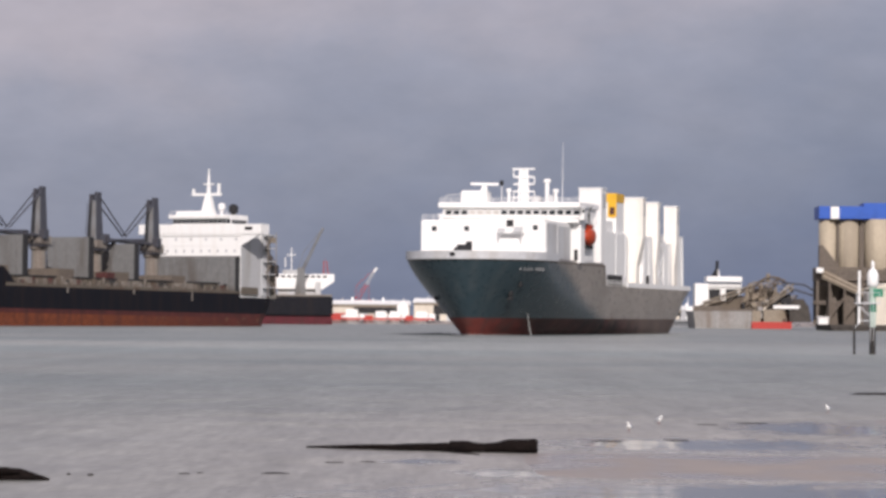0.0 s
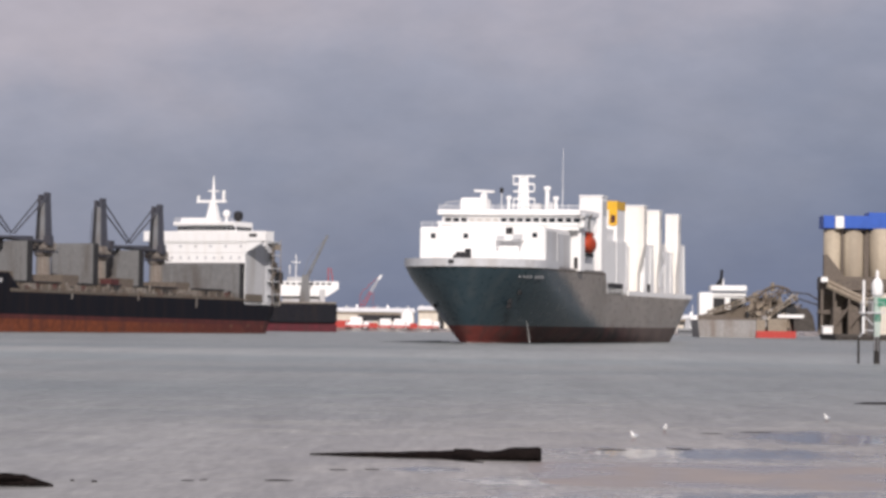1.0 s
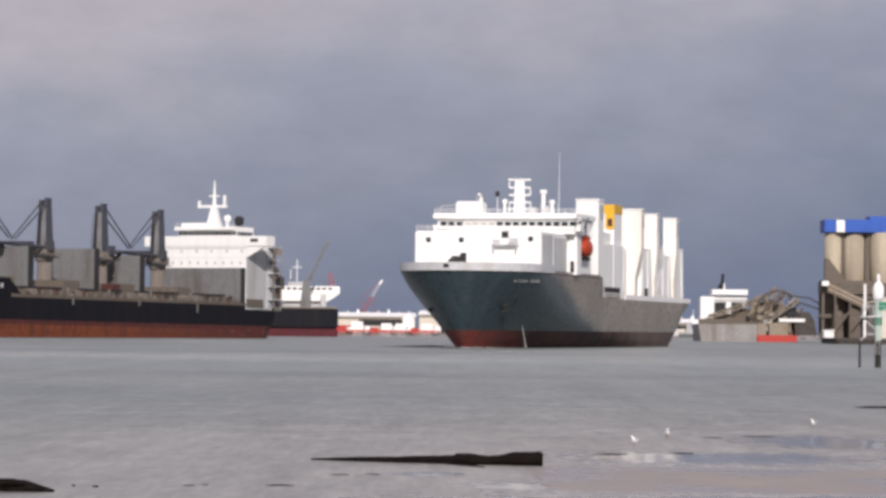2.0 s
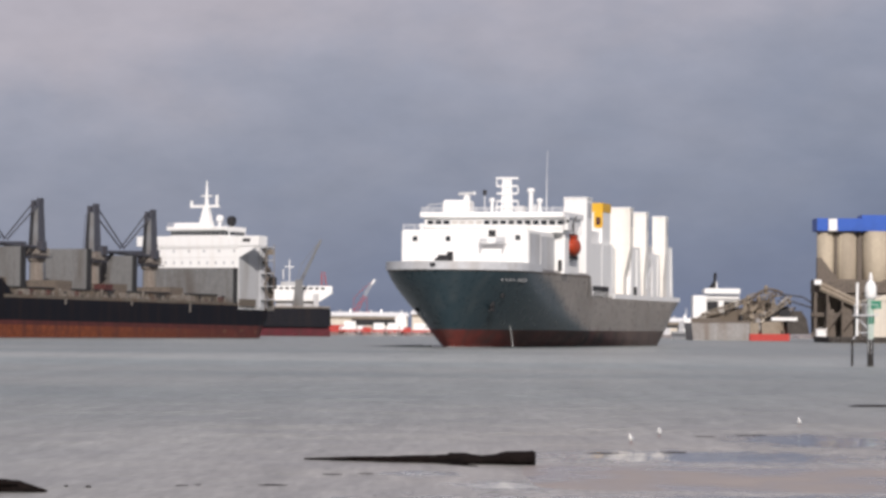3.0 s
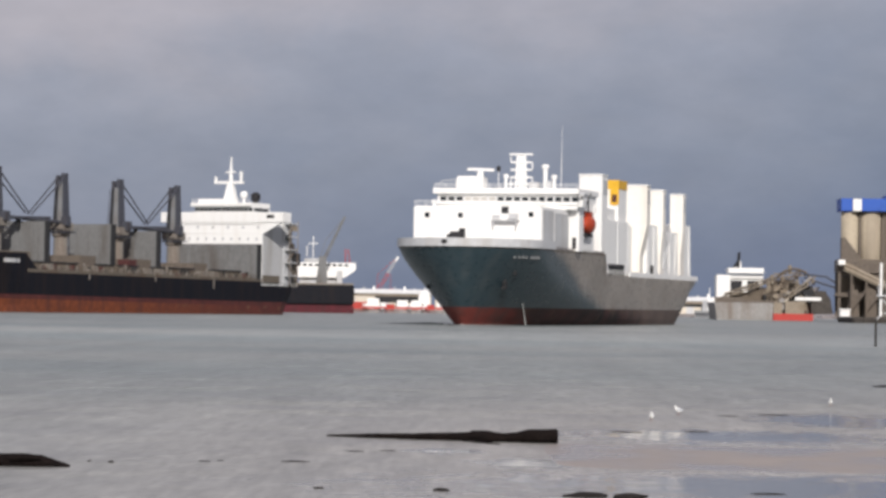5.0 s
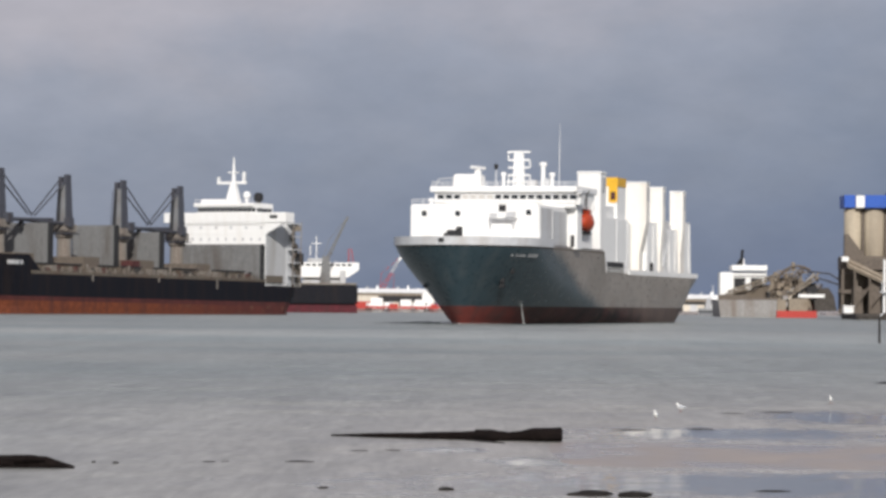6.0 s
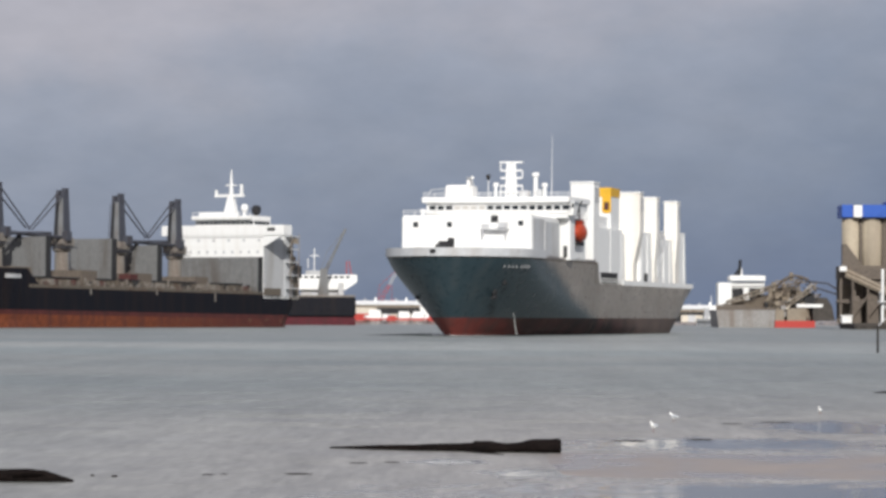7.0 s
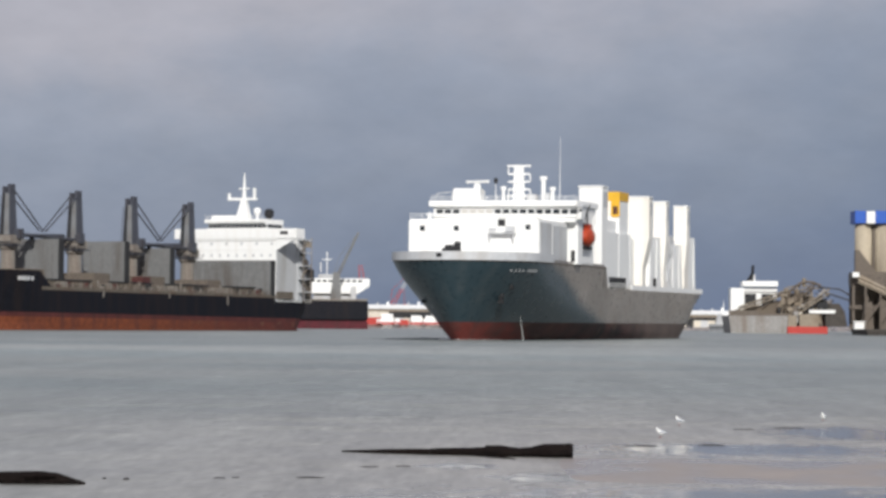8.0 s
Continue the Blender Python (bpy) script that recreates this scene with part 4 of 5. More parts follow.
    part("sign_panel", boxes((2.6, 2.75, 13.5, 16.5, 25.9, 27.6)), "tansteel", stairs)
    for x0, x1, y0, y1, z0, z1, m in ((-2.5, 0.6, 17.6, 20.5, 8.8, 14.6, "decksteel"), (-1.2, 1.2, 18.2, 21.5, 14.6, 18.0, "dark"), (-3.6, -0.6, 20.5, 23.0, 8.8, 12.6, "maroon"), (-0.4, 1.6, 15.6, 17.2, 18.4, 20.8, "dark"), (-0.2, 1.4, 14.0, 15.8, 22.0, 23.6, "decksteel"), (-6.5, -3.8, 20, 22.8, 8.8, 11.2, "dark")):
        part("mooring_gear", boxes((x0, x1, y0, y1, z0, z1), bevel=0.15), m, bulk, "dark rusty deck gear")
    part("gear_post", rods([((0.5, 20, 8.8), (0.5, 20, 19.5))], 0.25), "decksteel", bulk)
    part("poop_house", boxes((-4.5, -0.3, 16, 20, 8.8, 15.5), (-12, -0.4, 16, 22.5, 8.8, 11.8), bevel=0.1), "cream", bulk, "cream painted poop house")
    part("lower_side", boxes((0.1, 0.5, 0.3, 10, 9.7, 12.0)), "decksteel", bulk)
    for o in bulk.children:
        if o.name.split(".")[0] in ("boot_topping", "waterline_band", "hull", "forecastle", "forecastle_break", "sheer_strake", "deck_rail", "name_bar", "coaming", "deck_fitting", "deck_locker", "deck_pipe", "stanchion", "bollard", "scupper_stain", "mooring_gear", "gear_post"):
            o.location.z = 1.2
        elif o.name.startswith("pontoon"):
            o.location.z = 0.9
    for l, side in ((25.8, -1), (56.8, 1), (85.4, -1), (117.7, 1)):
        c = deck_crane(side)
        c.matrix_basis = BULK @ pose(-15.5, -l, 8.7 + 0.0096 * l)
    return bulk


build_bulk()


# ---- the ship moored behind it ----
def build_far_bulk():
    ob = thing("moored_freighter", "distant black freighter with white bridge moored stern out", "ship", pose(-43.6, 1250, 0, 0, 0, 2.6))
    part("boot_topping", boxes((-32, 0, 0, 120, -3, 3.4), bevel=0.6), "crimson", ob, "dull red bottom paint")
    part("hull", boxes((-32.1, 0.1, -0.4, 121, 3.4, 11.2), bevel=0.5), "black", ob)
    part("deck_edge", boxes((-31.8, -0.2, 0, 120, 11.2, 11.9)), "cranepost", ob)
    part("bridge", boxes((-26.5, 0.8, 22, 32, 17.2, 20.3), (-24, -3.5, 22, 32, 14.2, 17.2), bevel=0.2), "white", ob, "white bridge front")
    part("deckhouse", boxes((-22, -5, 24, 34, 11.2, 14.2), (-6.8, -4.6, 20, 24, 11.2, 17), bevel=0.1), "lightgrey", ob)
    part("upper_house", boxes((-20, -12, 23, 30, 20.3, 22.0), bevel=0.2), "sidegrey", ob)
    part("mast", rods([((-16.5, 26, 20), (-16.5, 26, 31)), ((-19, 26, 23), (-19, 26, 27)), ((-18.4, 26, 28), (-14.6, 26, 28))], 0.2), "white", ob)
    part("crane_post", box(bmesh.new(), -15, -10.6, 8, 12, 11.2, 22.6, top=(-14.0, -11.2, 8.6, 11.4)), "grey", ob)
    jib = bmesh.new()
    for dx in (-0.55, 0.55):
        rod(jib, (-12.8 + dx, 9, 20), (-4.0 + dx * 0.4, 7, 38.5), 0.28)
    for k in range(12):
        p, q = Vector((-12.8, 9, 20)).lerp(Vector((-4.0, 7, 38.5)), k / 12), Vector((-12.8, 9, 20)).lerp(Vector((-4.0, 7, 38.5)), (k + 1) / 12)
        sgn = 1 if k % 2 else -1
        rod(jib, p + Vector((0.55 * sgn, 0, 0)), q - Vector((0.55 * sgn, 0, 0)), 0.2, n=5)
    part("crane_jib", jib, "jibgrey", ob, "slender grey raised jib")
    part("jib_stay", rods([((-13.6, 9, 22), (-11.6, 9, 29)), ((-11.6, 9, 29), (-4.4, 7, 38))], 0.12), "jibgrey", ob)
    part("wing_brace", prism(bmesh.new(), [(-3.6, 17.2), (0.6, 17.2), (-3.6, 14.4)], 22.2, 23), "white", ob)
    part("wing_brace", prism(bmesh.new(), [(-23.8, 17.2), (-26.4, 17.2), (-23.8, 14.4)], 22.2, 23), "white", ob)
    for k in range(9):
        part("window", boxes((-23 + 2.4 * k, -21.4 + 2.4 * k, 21.9, 22.05, 18.9, 19.7)), "glass", ob)
    part("light_tower", rods([((-3.4, 30, 20), (-3.4, 30, 26)), ((-1.4, 30, 20), (-2.4, 30, 26))], 0.2), "red", ob)


build_far_bulk()


# ---- the container terminal on the far shore ----
def build_terminal():
    for x0, x1, z, y in ((-56, -16, 10.6, 1530), (-14, 16, 11.8, 1540), (18, 60, 10.0, 1550), (92, 124, 9.0, 1530)):
        sh = thing("terminal_shed", "long low white shed on the far shore", "shed", pose((x0 + x1) / 2, y, 1.55), group="sheds on the far shore")
        w, h = x1 - x0, z - 1.55
        part("wall", boxes((-w / 2, w / 2, 0, 18, 0, h - 1.4)), "cream", sh)
        part("roof", box(bmesh.new(), -w / 2 - 0.8, w / 2 + 0.8, -0.8, 19, h - 1.4, h + 0.7, top=(-w / 2, w / 2, 7, 11)), "white", sh, "pale low-pitched roof")
        for k in range(int(w / 5)):
            part("roof_vent", box(bmesh.new(), -w / 2 + 1.5 + 5 * k, -w / 2 + 2.6 + 5 * k, 7.5, 9.5, h + 0.5, h + 1.2 + 0.5 * (k % 3), top=(-w / 2 + 1.7 + 5 * k, -w / 2 + 2.4 + 5 * k, 7.8, 9.2)), ("lightgrey", "sidegrey", "white")[k % 3], sh)
            part("skylight", box(bmesh.new(), -w / 2 + 2.8 + 5 * k, -w / 2 + 4.4 + 5 * k, 0.4, 1.0, h - 0.9, h - 0.8, top=(-w / 2 + 2.8 + 5 * k, -w / 2 + 4.4 + 5 * k, 5.4, 6.0)), "sidegrey", sh, "grey weathered roof sheet")
        part("loading_bay", boxes((-w / 2 + 0.32 * w, w / 2 - 0.12 * w, -0.1, 0.04, 3.3, h - 2.7)), "dark", sh, "dark open loading bay")
        part("gable_porch", prism(bmesh.new(), [(w / 2 - 6, 0), (w / 2 - 0.5, 0), (w / 2 - 0.5, h - 1.8), (w / 2 - 3.2, h + 0.4), (w / 2 - 6, h - 1.8)], -2.2, -0.25), "white", sh, "white gabled porch")
        # brown strip added as the shade below the eaves
        part("fascia_board", boxes((-w / 2, w / 2, -0.2, -0.05, h - 2.6, h - 1.6)), "tansteel", sh, "brown strip standing for shade under the eaves")
        for k in range(int(w / 7)):
            part("doorway", boxes((-w / 2 + 2 + 7 * k, -w / 2 + 5.6 + 7 * k, -0.06, 0.1, 0, 3.6)), "dark" if k % 2 else "lightgrey", sh)
    for x, w, h, m, lab in ((-51, 9, 3.4, "red", "red shipping containers stacked on the quay"), (-43.5, 5.6, 5.2, "white", "white storage tank on the quay"), (-35.5, 4.5, 2.4, "red", "red shipping containers stacked on the quay"),
                            (-29.5, 5.2, 4.4, "white", "white storage tank on the quay"), (-22.5, 5.4, 4.4, "white", "white storage tank on the quay"), (-16.5, 4.5, 2.4, "red", "red shipping containers stacked on the quay"), (-10, 5.5, 4.4, "white", "white storage tank on the quay")):
        b = thing("quay_container", lab, "container", pose(x, 1512, 1.6), group="containers on the quay")
        part("body", boxes((-w / 2, w / 2, 0, 6, 0, h), bevel=0.12), m, b)
        part("rib", boxes(*[(-w / 2 + 0.4 + 0.9 * k, -w / 2 + 0.7 + 0.9 * k, -0.1, 0.02, 0.3, h - 0.3) for k in range(int(w / 0.9))]), m, b)
        part("base_rail", boxes((-w / 2, w / 2, -0.12, -0.02, 0, 0.35)), "red", b)
    bar = thing("quay_barrier", "low red barrier along the far quay edge", "barrier", pose(-31, 1506, 1.55))
    part("rail", boxes((-27, 27, 0, 0.4, 0.5, 1.3)), "red", bar)
    for k in range(19):
        part("post", boxes((-27 + 3 * k, -26.7 + 3 * k, 0.02, 0.38, 0, 0.6)), "red", bar)
    for x, w, h in ((-47, 3.2, 2.6), (-39, 3.6, 3.0), (-25.8, 2.6, 2.6), (-19, 3.0, 3.2), (-5.5, 4.2, 3.4)):
        van = thing("parked_van", "white van parked on the far quay", "van", pose(x, 1508, 1.58), group="vans on the quay")
        part("body", box(bmesh.new(), -w / 2, w / 2, 0, 1.9, 0.4, h, top=(-w / 2 + 0.3, w / 2 - 0.2, 0.15, 1.75)), "white", van)
        part("windscreen", boxes((-w / 2 + 0.5, -w / 2 + 1.3, -0.02, 0.1, h * 0.62, h * 0.86)), "glass", van)
        for xx in (-w / 2 + 0.6, w / 2 - 0.6):
            part("wheel", rod(bmesh.new(), (xx, -0.05, 0.36), (xx, 0.25, 0.36), 0.36, n=12), "funnelblack", van)
    cr = thing("harbour_crane", "red and white harbour crane with raised jib", "crane", pose(-41.5, 1550, 1.6))
    part("base", boxes((-2.2, 2.2, -2, 2, 0, 9), bevel=0.2), "lightgrey", cr)
    part("lower_jib", rods([((0, 0, 9), (4.5, 0, 17.5)), ((-1.4, 0, 10), (3.6, 0, 18)), ((0.6, 0, 9), (6.5, 0, 10))], 0.17), "red", cr, "thin red lattice")
    part("lattice", rods([((-0.4 + 1.1 * k, 0, 9.6 + 2 * k), (0.9 + 1.0 * k, 0, 10.6 + 2 * k)) for k in range(4)], 0.1), "red", cr)
    part("upper_jib", rods([((4.5, 0, 17.5), (9, 0, 25.6)), ((3.6, 0, 18), (8.4, 0, 25.8))], 0.24), "sidegrey", cr, "pale grey jib head")
    part("jib_head", rods([((7.6, 0, 23.6), (9.2, 0, 25.8))], 0.5), "white", cr)
    part("stay", rods([((-1.4, 0, 10), (-1.0, 0, 17)), ((-1.0, 0, 17), (8.4, 0, 25.5)), ((5.2, 0, 9), (5.2, 0, 17.5))], 0.1), "red", cr)
    boat = thing("work_boat", "small white work boat moored by the far quay", "boat", pose(104.5, 1310, 0, 0, 0, 20))
    part("hull", box(bmesh.new(), -2.6, 2.6, 0, 14, -0.5, 3.2, top=(-3.2, 3.2, -1.6, 14.2)), "white", boat)
    part("cabin", box(bmesh.new(), -2.2, 2.2, 3, 9, 3.2, 7.4, top=(-1.7, 1.7, 3.8, 8.6)), "white", boat)
    windows(boat, "window", [(-0.9, 6.0, 1.2, 0.9, 3.45), (0.9, 6.0, 1.2, 0.9, 3.45)])
    part("mast", rod(bmesh.new(), (0, 6, 7.4), (0, 6, 13), 0.3, 0.08), "white", boat)
    part("rubbing_strake", boxes((-3.2, 3.2, -1.5, 14, 1.6, 2.0)), "dark", boat)


build_terminal()


# ---- the loading berth and its vessel ----
def build_loader():
    ob = thing("loading_barge", "grey working barge with white wheelhouse and rusty gear", "ship", pose(92, 1150, 0))
    part("hull", box(bmesh.new(), 0.6, 21.5, 0, 34, -2, 6.4, top=(-0.6, 21.5, -1.0, 34)), "barge", ob, "stained grey hull plating")
    part("bulwark", boxes((-0.7, 10, -1.1, -0.8, 6.4, 8.2), (10, 21.5, -1.1, -0.8, 6.4, 7.2)), "hopper", ob)
    part("deck_cargo", prism(bmesh.new(), [(5, 6.4), (5.5, 9.4), (12, 10.2), (17, 11.8), (22, 12.4), (23, 6.4)], 3.5, 5.8), "rustbrown", ob, "brown heap of stowed gear")
    for k in range(7):
        part("frame", boxes((1.6 + 2.9 * k, 1.85 + 2.9 * k, -0.75, -0.4, 0.8, 6.2)), "barge", ob)
    part("low_hull", boxes((20.6, 35.2, -2, 30, -1, 2.5), bevel=0.2), "red", ob, "faded red low hull")
    part("engine_casing", boxes((20.8, 36.5, 3, 9, 2.3, 7.2), bevel=0.15), "hopper", ob, "brown engine casing")
    part("white_rail", boxes((28.5, 38, -1.8, -1.5, 7.4, 8.6)), "white", ob)
    part("screen", boxes((25.0, 32, -1.6, -1.3, 2.5, 7.0), (20.8, 24, -1.6, -1.3, 2.5, 6.6)), "tansteel", ob)
    house = part("wheelhouse", boxes((0.4, 5.2, 4, 14, 8, 16.4), (5.2, 17.5, 6, 14, 8, 16.0), bevel=0.15), "white", ob, "off-white wheelhouse")
    part("lower_front", boxes((5.3, 17.4, 5.8, 5.98, 8.0, 10.2)), "tansteel", house, "tan stained lower front")
    for x in (5.0, 11.2):
        part("opening", boxes((x + 0.6, x + 4.8, 5.9, 6.1, 10.4, 14.4)), "dark", house)
    part("roof", boxes((4.6, 17.6, 3.4, 15, 17.0, 19.0), bevel=0.2), "white", house)
    part("beam", boxes((5.2, 17.5, 5.2, 5.9, 15.2, 16.6)), "white", house)
    part("funnel", rods([((8.6, 9, 19), (8.9, 9, 24.8)), ((7.0, 9, 19), (8.6, 9, 21.5))], 0.6), "funnelblack", ob, "black exhaust stack")
    part("ensign_post", rod(bmesh.new(), (9.4, 10, 19), (9.4, 10, 21.6), 0.5, 0.3), "white", ob)
    # heap of conveyors and booms
    rng = random.Random(5)
    part("boom", rods([((2, 2, 8.2), (19, 2, 15.2)), ((2, 3, 7.6), (20, 3, 14.4)), ((3, 2, 9.4), (10, 2, 9.6)), ((12, 2.4, 9.4), (20, 2.4, 15.8))], 0.26), "hopper", ob, "rusty brown boom")
    for k in range(7):
        x = 19 + 2.1 * k
        part("truss_post", rods([((x, 1.5, 6.5), (x + rng.uniform(-1, 1), 1.5, 12 + 4 * math.sin(k * 0.7 + 0.6)))], 0.38), "tansteel" if k % 3 == 0 else "rustbrown", ob)
    arch = bmesh.new()
    for k in range(9):
        a0, a1 = 0.15 + 0.28 * k, 0.15 + 0.28 * (k + 1)
        rod(arch, (28.4 - 8.5 * math.cos(a0), 2, 8.5 + 10.4 * math.sin(a0)), (28.4 - 8.5 * math.cos(a1), 2, 8.5 + 10.4 * math.sin(a1)), 0.45)
    part("arch", arch, "rustbrown", ob, "curved brown loading boom")
    part("machinery_house", prism(bmesh.new(), [(17.6, 6.4), (18.4, 11.5), (21.0, 12.6), (22.5, 14.2), (26.5, 15.2), (29.0, 14.6), (33.5, 12.0), (36.0, 9.6), (37.5, 6.4)], 7, 14), "rustbrown", ob, "brown patched machinery house")
    for k in range(84):
        x = rng.uniform(17.0, 37)
        top = 7.5 + 9.3 * math.sqrt(max(0.05, 1 - ((x - 27.5) / 11.5) ** 2))
        z = rng.uniform(6.2, top - 1)
        dx, dz = rng.uniform(0.8, 3.6), rng.choice((-1, 1, 1)) * rng.uniform(0.4, 2.6)
        m = rng.choice(("rustbrown", "tansteel", "tansteel", "dark", "barge", "cream"))
        part("girder", rods([((x, rng.uniform(0, 6), z), (x + dx, rng.uniform(0, 6), min(z + dz, top + 0.4)))], rng.uniform(0.10, 0.34)), m, ob)
    for (xa, za), (xb, zb), y, m in (((3, 8.0), (21.5, 14.6), 1.2, "tansteel"), ((18.5, 8.2), (31.0, 17.2), 0.6, "rustbrown"), ((26.0, 8.0), (36.0, 14.8), -0.2, "tansteel"), ((21.0, 15.4), (33.0, 16.6), 3.0, "tansteel")):
        bm = bmesh.new()
        a, b = Vector((xa, y, za)), Vector((xb, y, zb))
        for dz in (0, 1.5):
            rod(bm, a + Vector((0, 0, dz)), b + Vector((0, 0, dz)), 0.24, n=6)
        for k in range(9):
            rod(bm, a.lerp(b, k / 9) + Vector((0, 0, 1.5 * (k % 2))), a.lerp(b, (k + 1) / 9) + Vector((0, 0, 1.5 * ((k + 1) % 2))), 0.14, n=5)
        part("conveyor_truss", bm, m, ob, "rust-stained lattice conveyor")
    for k in range(22):
        x, z, r = rng.uniform(18, 35), rng.uniform(6.6, 11.5), rng.uniform(0.8, 2.0)
        q = [(x - r, z), (x + rng.uniform(-0.4, 0.4) * r, z - r * 0.8), (x + r, z + rng.uniform(-0.5, 0.3) * r), (x + 0.7 * r, z + r), (x - 0.6 * r, z + rng.uniform(0.5, 1.2) * r)]
        y = rng.uniform(-0.2, 4.5)
        part("grab_bucket", prism(bmesh.new(), q, y, y + rng.uniform(1, 2)), rng.choice(("hopper", "barge", "dark", "tansteel", "rustbrown")), ob)
    for x, z in ((19.2, 15.6), (24.4, 17.4), (29.6, 16.8)):
        part("a_frame", rods([((x - 1.3, 2, 6.4), (x, 2, z)), ((x + 1.3, 2, 6.4), (x, 2, z)), ((x - 0.7, 2, 11), (x + 0.7, 2, 11))], 0.28), "tansteel", ob)
    part("chute", rods([((22, 1, 11.4), (30.5, 1, 16.6))], 0.4), "rustbrown", ob)
    part("chute", rods([((27.5, 1, 8.6), (34.5, 1, 16.2))], 0.5), "barge", ob)
    part("chute", rods([((28.6, 0.4, 8.4), (33.6, 0.4, 13.8))], 0.7), "dark", ob)
    part("jib", rods([((32, 1, 17), (40, 1, 16.2)), ((40, 1, 16.2), (47, 1, 12.0)), ((32, 1, 15.8), (46, 1, 11.4))], 0.35), "craneblue", ob)
    part("hood", prism(bmesh.new(), [(34.5, 2.5), (34.5, 8.5), (36.5, 11), (39.5, 11), (41.5, 8), (42.5, 2.5)], -1.2, 6), "quay", ob, "dark hopper hood")
    part("stack", rods([((27, 3, 17), (27, 3, 20.2))], 0.7), "tansteel", ob)
    part("stack", rods([((20.5, 3, 12), (20.5, 3, 16.6))], 0.7), "tansteel", ob)
    for k in range(14):
        x, z = rng.uniform(17, 40), rng.uniform(5, 9)
        part("machinery", boxes((x, x + rng.uniform(0.8, 2.2), 0.2, 2.4, z - 1.5, z + rng.uniform(0.6, 2.4)), bevel=0.1), rng.choice(("rustbrown", "tansteel", "dark", "barge")), ob)


def build_silos():
    ob = thing("grain_silo", "tall tan concrete grain silos with bright blue roof gallery", "silo", pose(125.5, 1050, 1.9))
    for x, y, r in ((3.1, 4.4, 2.9), (10.1, 4.4, 3.4), (19.9, 4.4, 4.6), (29.4, 4.4, 4.6), (38.9, 4.4, 4.6), (48.4, 4.4, 4.6), (57.9, 4.4, 4.6)):
        part("silo_cell", lathe(bmesh.new(), [(r * 0.4, 15), (r, 19), (r, 35.2)], 28, (x, y, 0)), "concrete", ob, "stained tan concrete cell", True)
    part("roof_gallery", boxes((-0.2, 3.6, 0.5, 14, 35.2, 39.4), bevel=0.1), "blue", ob, "blue clad roof gallery")
    part("roof_gallery", boxes((6.4, 14.8, -0.4, 12, 35.2, 39.4), bevel=0.1), "blue", ob, "blue clad roof gallery")
    part("cell_joint", boxes((6.0, 6.7, 2.6, 6.5, 15, 35.2), (13.6, 15.2, 3.0, 6.5, 15, 35.2)), "hopper", ob, "dark gap filler between cells")
    part("roof_gallery", boxes((14.8, 62, 0.6, 12, 35.2, 40.6), bevel=0.1), "blue", ob, "blue clad roof gallery")
    part("lift_tower", boxes((3.6, 6.4, -0.6, 6, 35.2, 39.2), bevel=0.1), "white", ob)
    for k in range(18):
        part("rib", boxes((6.6 + 3.0 * k, 6.75 + 3.0 * k, *((-0.55, -0.38) if k < 3 else (0.45, 0.62)), 35.3, 39.3)), "blue", ob)
    frame_ = bmesh.new()
    for x in (-1, 3.5, 8, 14, 19, 25, 31, 38, 45, 52):
        box(frame_, x, x + 0.9, 0.5, 1.4, 0, 19)
        box(frame_, x, x + 0.9, 8.5, 9.4, 0, 19)
    for z in (7.0, 13.0, 18.2):
        box(frame_, -1, 55, 0.4, 1.4, z, z + 0.9)
    part("support_frame", frame_, "hopper", ob, "dark steel support frame")
    part("hopper_deck", boxes((-1.2, 56, 0.2, 9.6, 14.6, 18.4)), "hopper", ob)
    part("back_wall", boxes((-0.5, 56, 9.6, 10.2, 0, 18)), "tansteel", ob)
    part("floor_slab", boxes((-1.2, 56, 0.0, 10.4, 6.6, 6.95)), "hopper", ob)
    part("roof_slope", prism(bmesh.new(), [(0.0, 26.2), (1.2, 26.4), (7.5, 18.4), (0.0, 18.4)], 1.0, 3.8), "hopper", ob)
    g = part("conveyor_gallery", rods([((0.6, -3, 17.4), (15.5, -3, 10.4)), ((0.6, -3, 16.0), (15.5, -3, 9.2))], 0.9), "tansteel", ob, "sloping tan-grey conveyor gallery")
    part("trestle", rods([((3, -3, 15), (3, -3, 0)), ((8, -3, 12.6), (8, -3, 0)), ((13, -3, 10), (13, -3, 0)), ((3, -3, 2), (8, -3, 9)), ((8, -3, 2), (13, -3, 8))], 0.4), "hopper", g)
    part("control_cabin", boxes((-1.4, 0.8, -4, -1, 17.2, 18.8), bevel=0.1), "white", ob)
    for x, w, h in ((2, 4.0, 9), (7.5, 4.4, 12), (13.5, 3.2, 8)):
        part("hopper", box(bmesh.new(), x, x + w, -1.5, 0.3, 0, h, top=(x + 0.6, x + w - 0.6, -1.2, 0.3)), "hopper", ob)
    shed = thing("quay_shed", "pale cream corrugated shed on the quay", "shed", pose(136.8, 1000, 1.9))
    part("wall", boxes((0, 60, 0, 25, 0, 11.5)), "cream", shed)
    part("roof", prism(bmesh.new(), [(-0.6, 11.5), (60.6, 11.5), (56, 13.4), (4, 13.4)], -0.5, 25), "cream", shed)
    part("opening", boxes((6.5, 30, -0.08, 0.1, 0, 2.6)), "dark", shed)
    for k in range(12):
        part("seam", boxes((2 + 4.8 * k, 2.15 + 4.8 * k, -0.1, 0.02, 2.8, 11.4)), "cream", shed)
    car = thing("quay_store", "small white store hut on the quay", "hut", pose(122.9, 1030, 1.9))
    part("wall", boxes((0, 3.2, 0, 4, 0, 2.3), bevel=0.1), "white", car)
    part("roof", boxes((-0.3, 3.5, -0.3, 4.3, 2.3, 2.6)), "white", car)


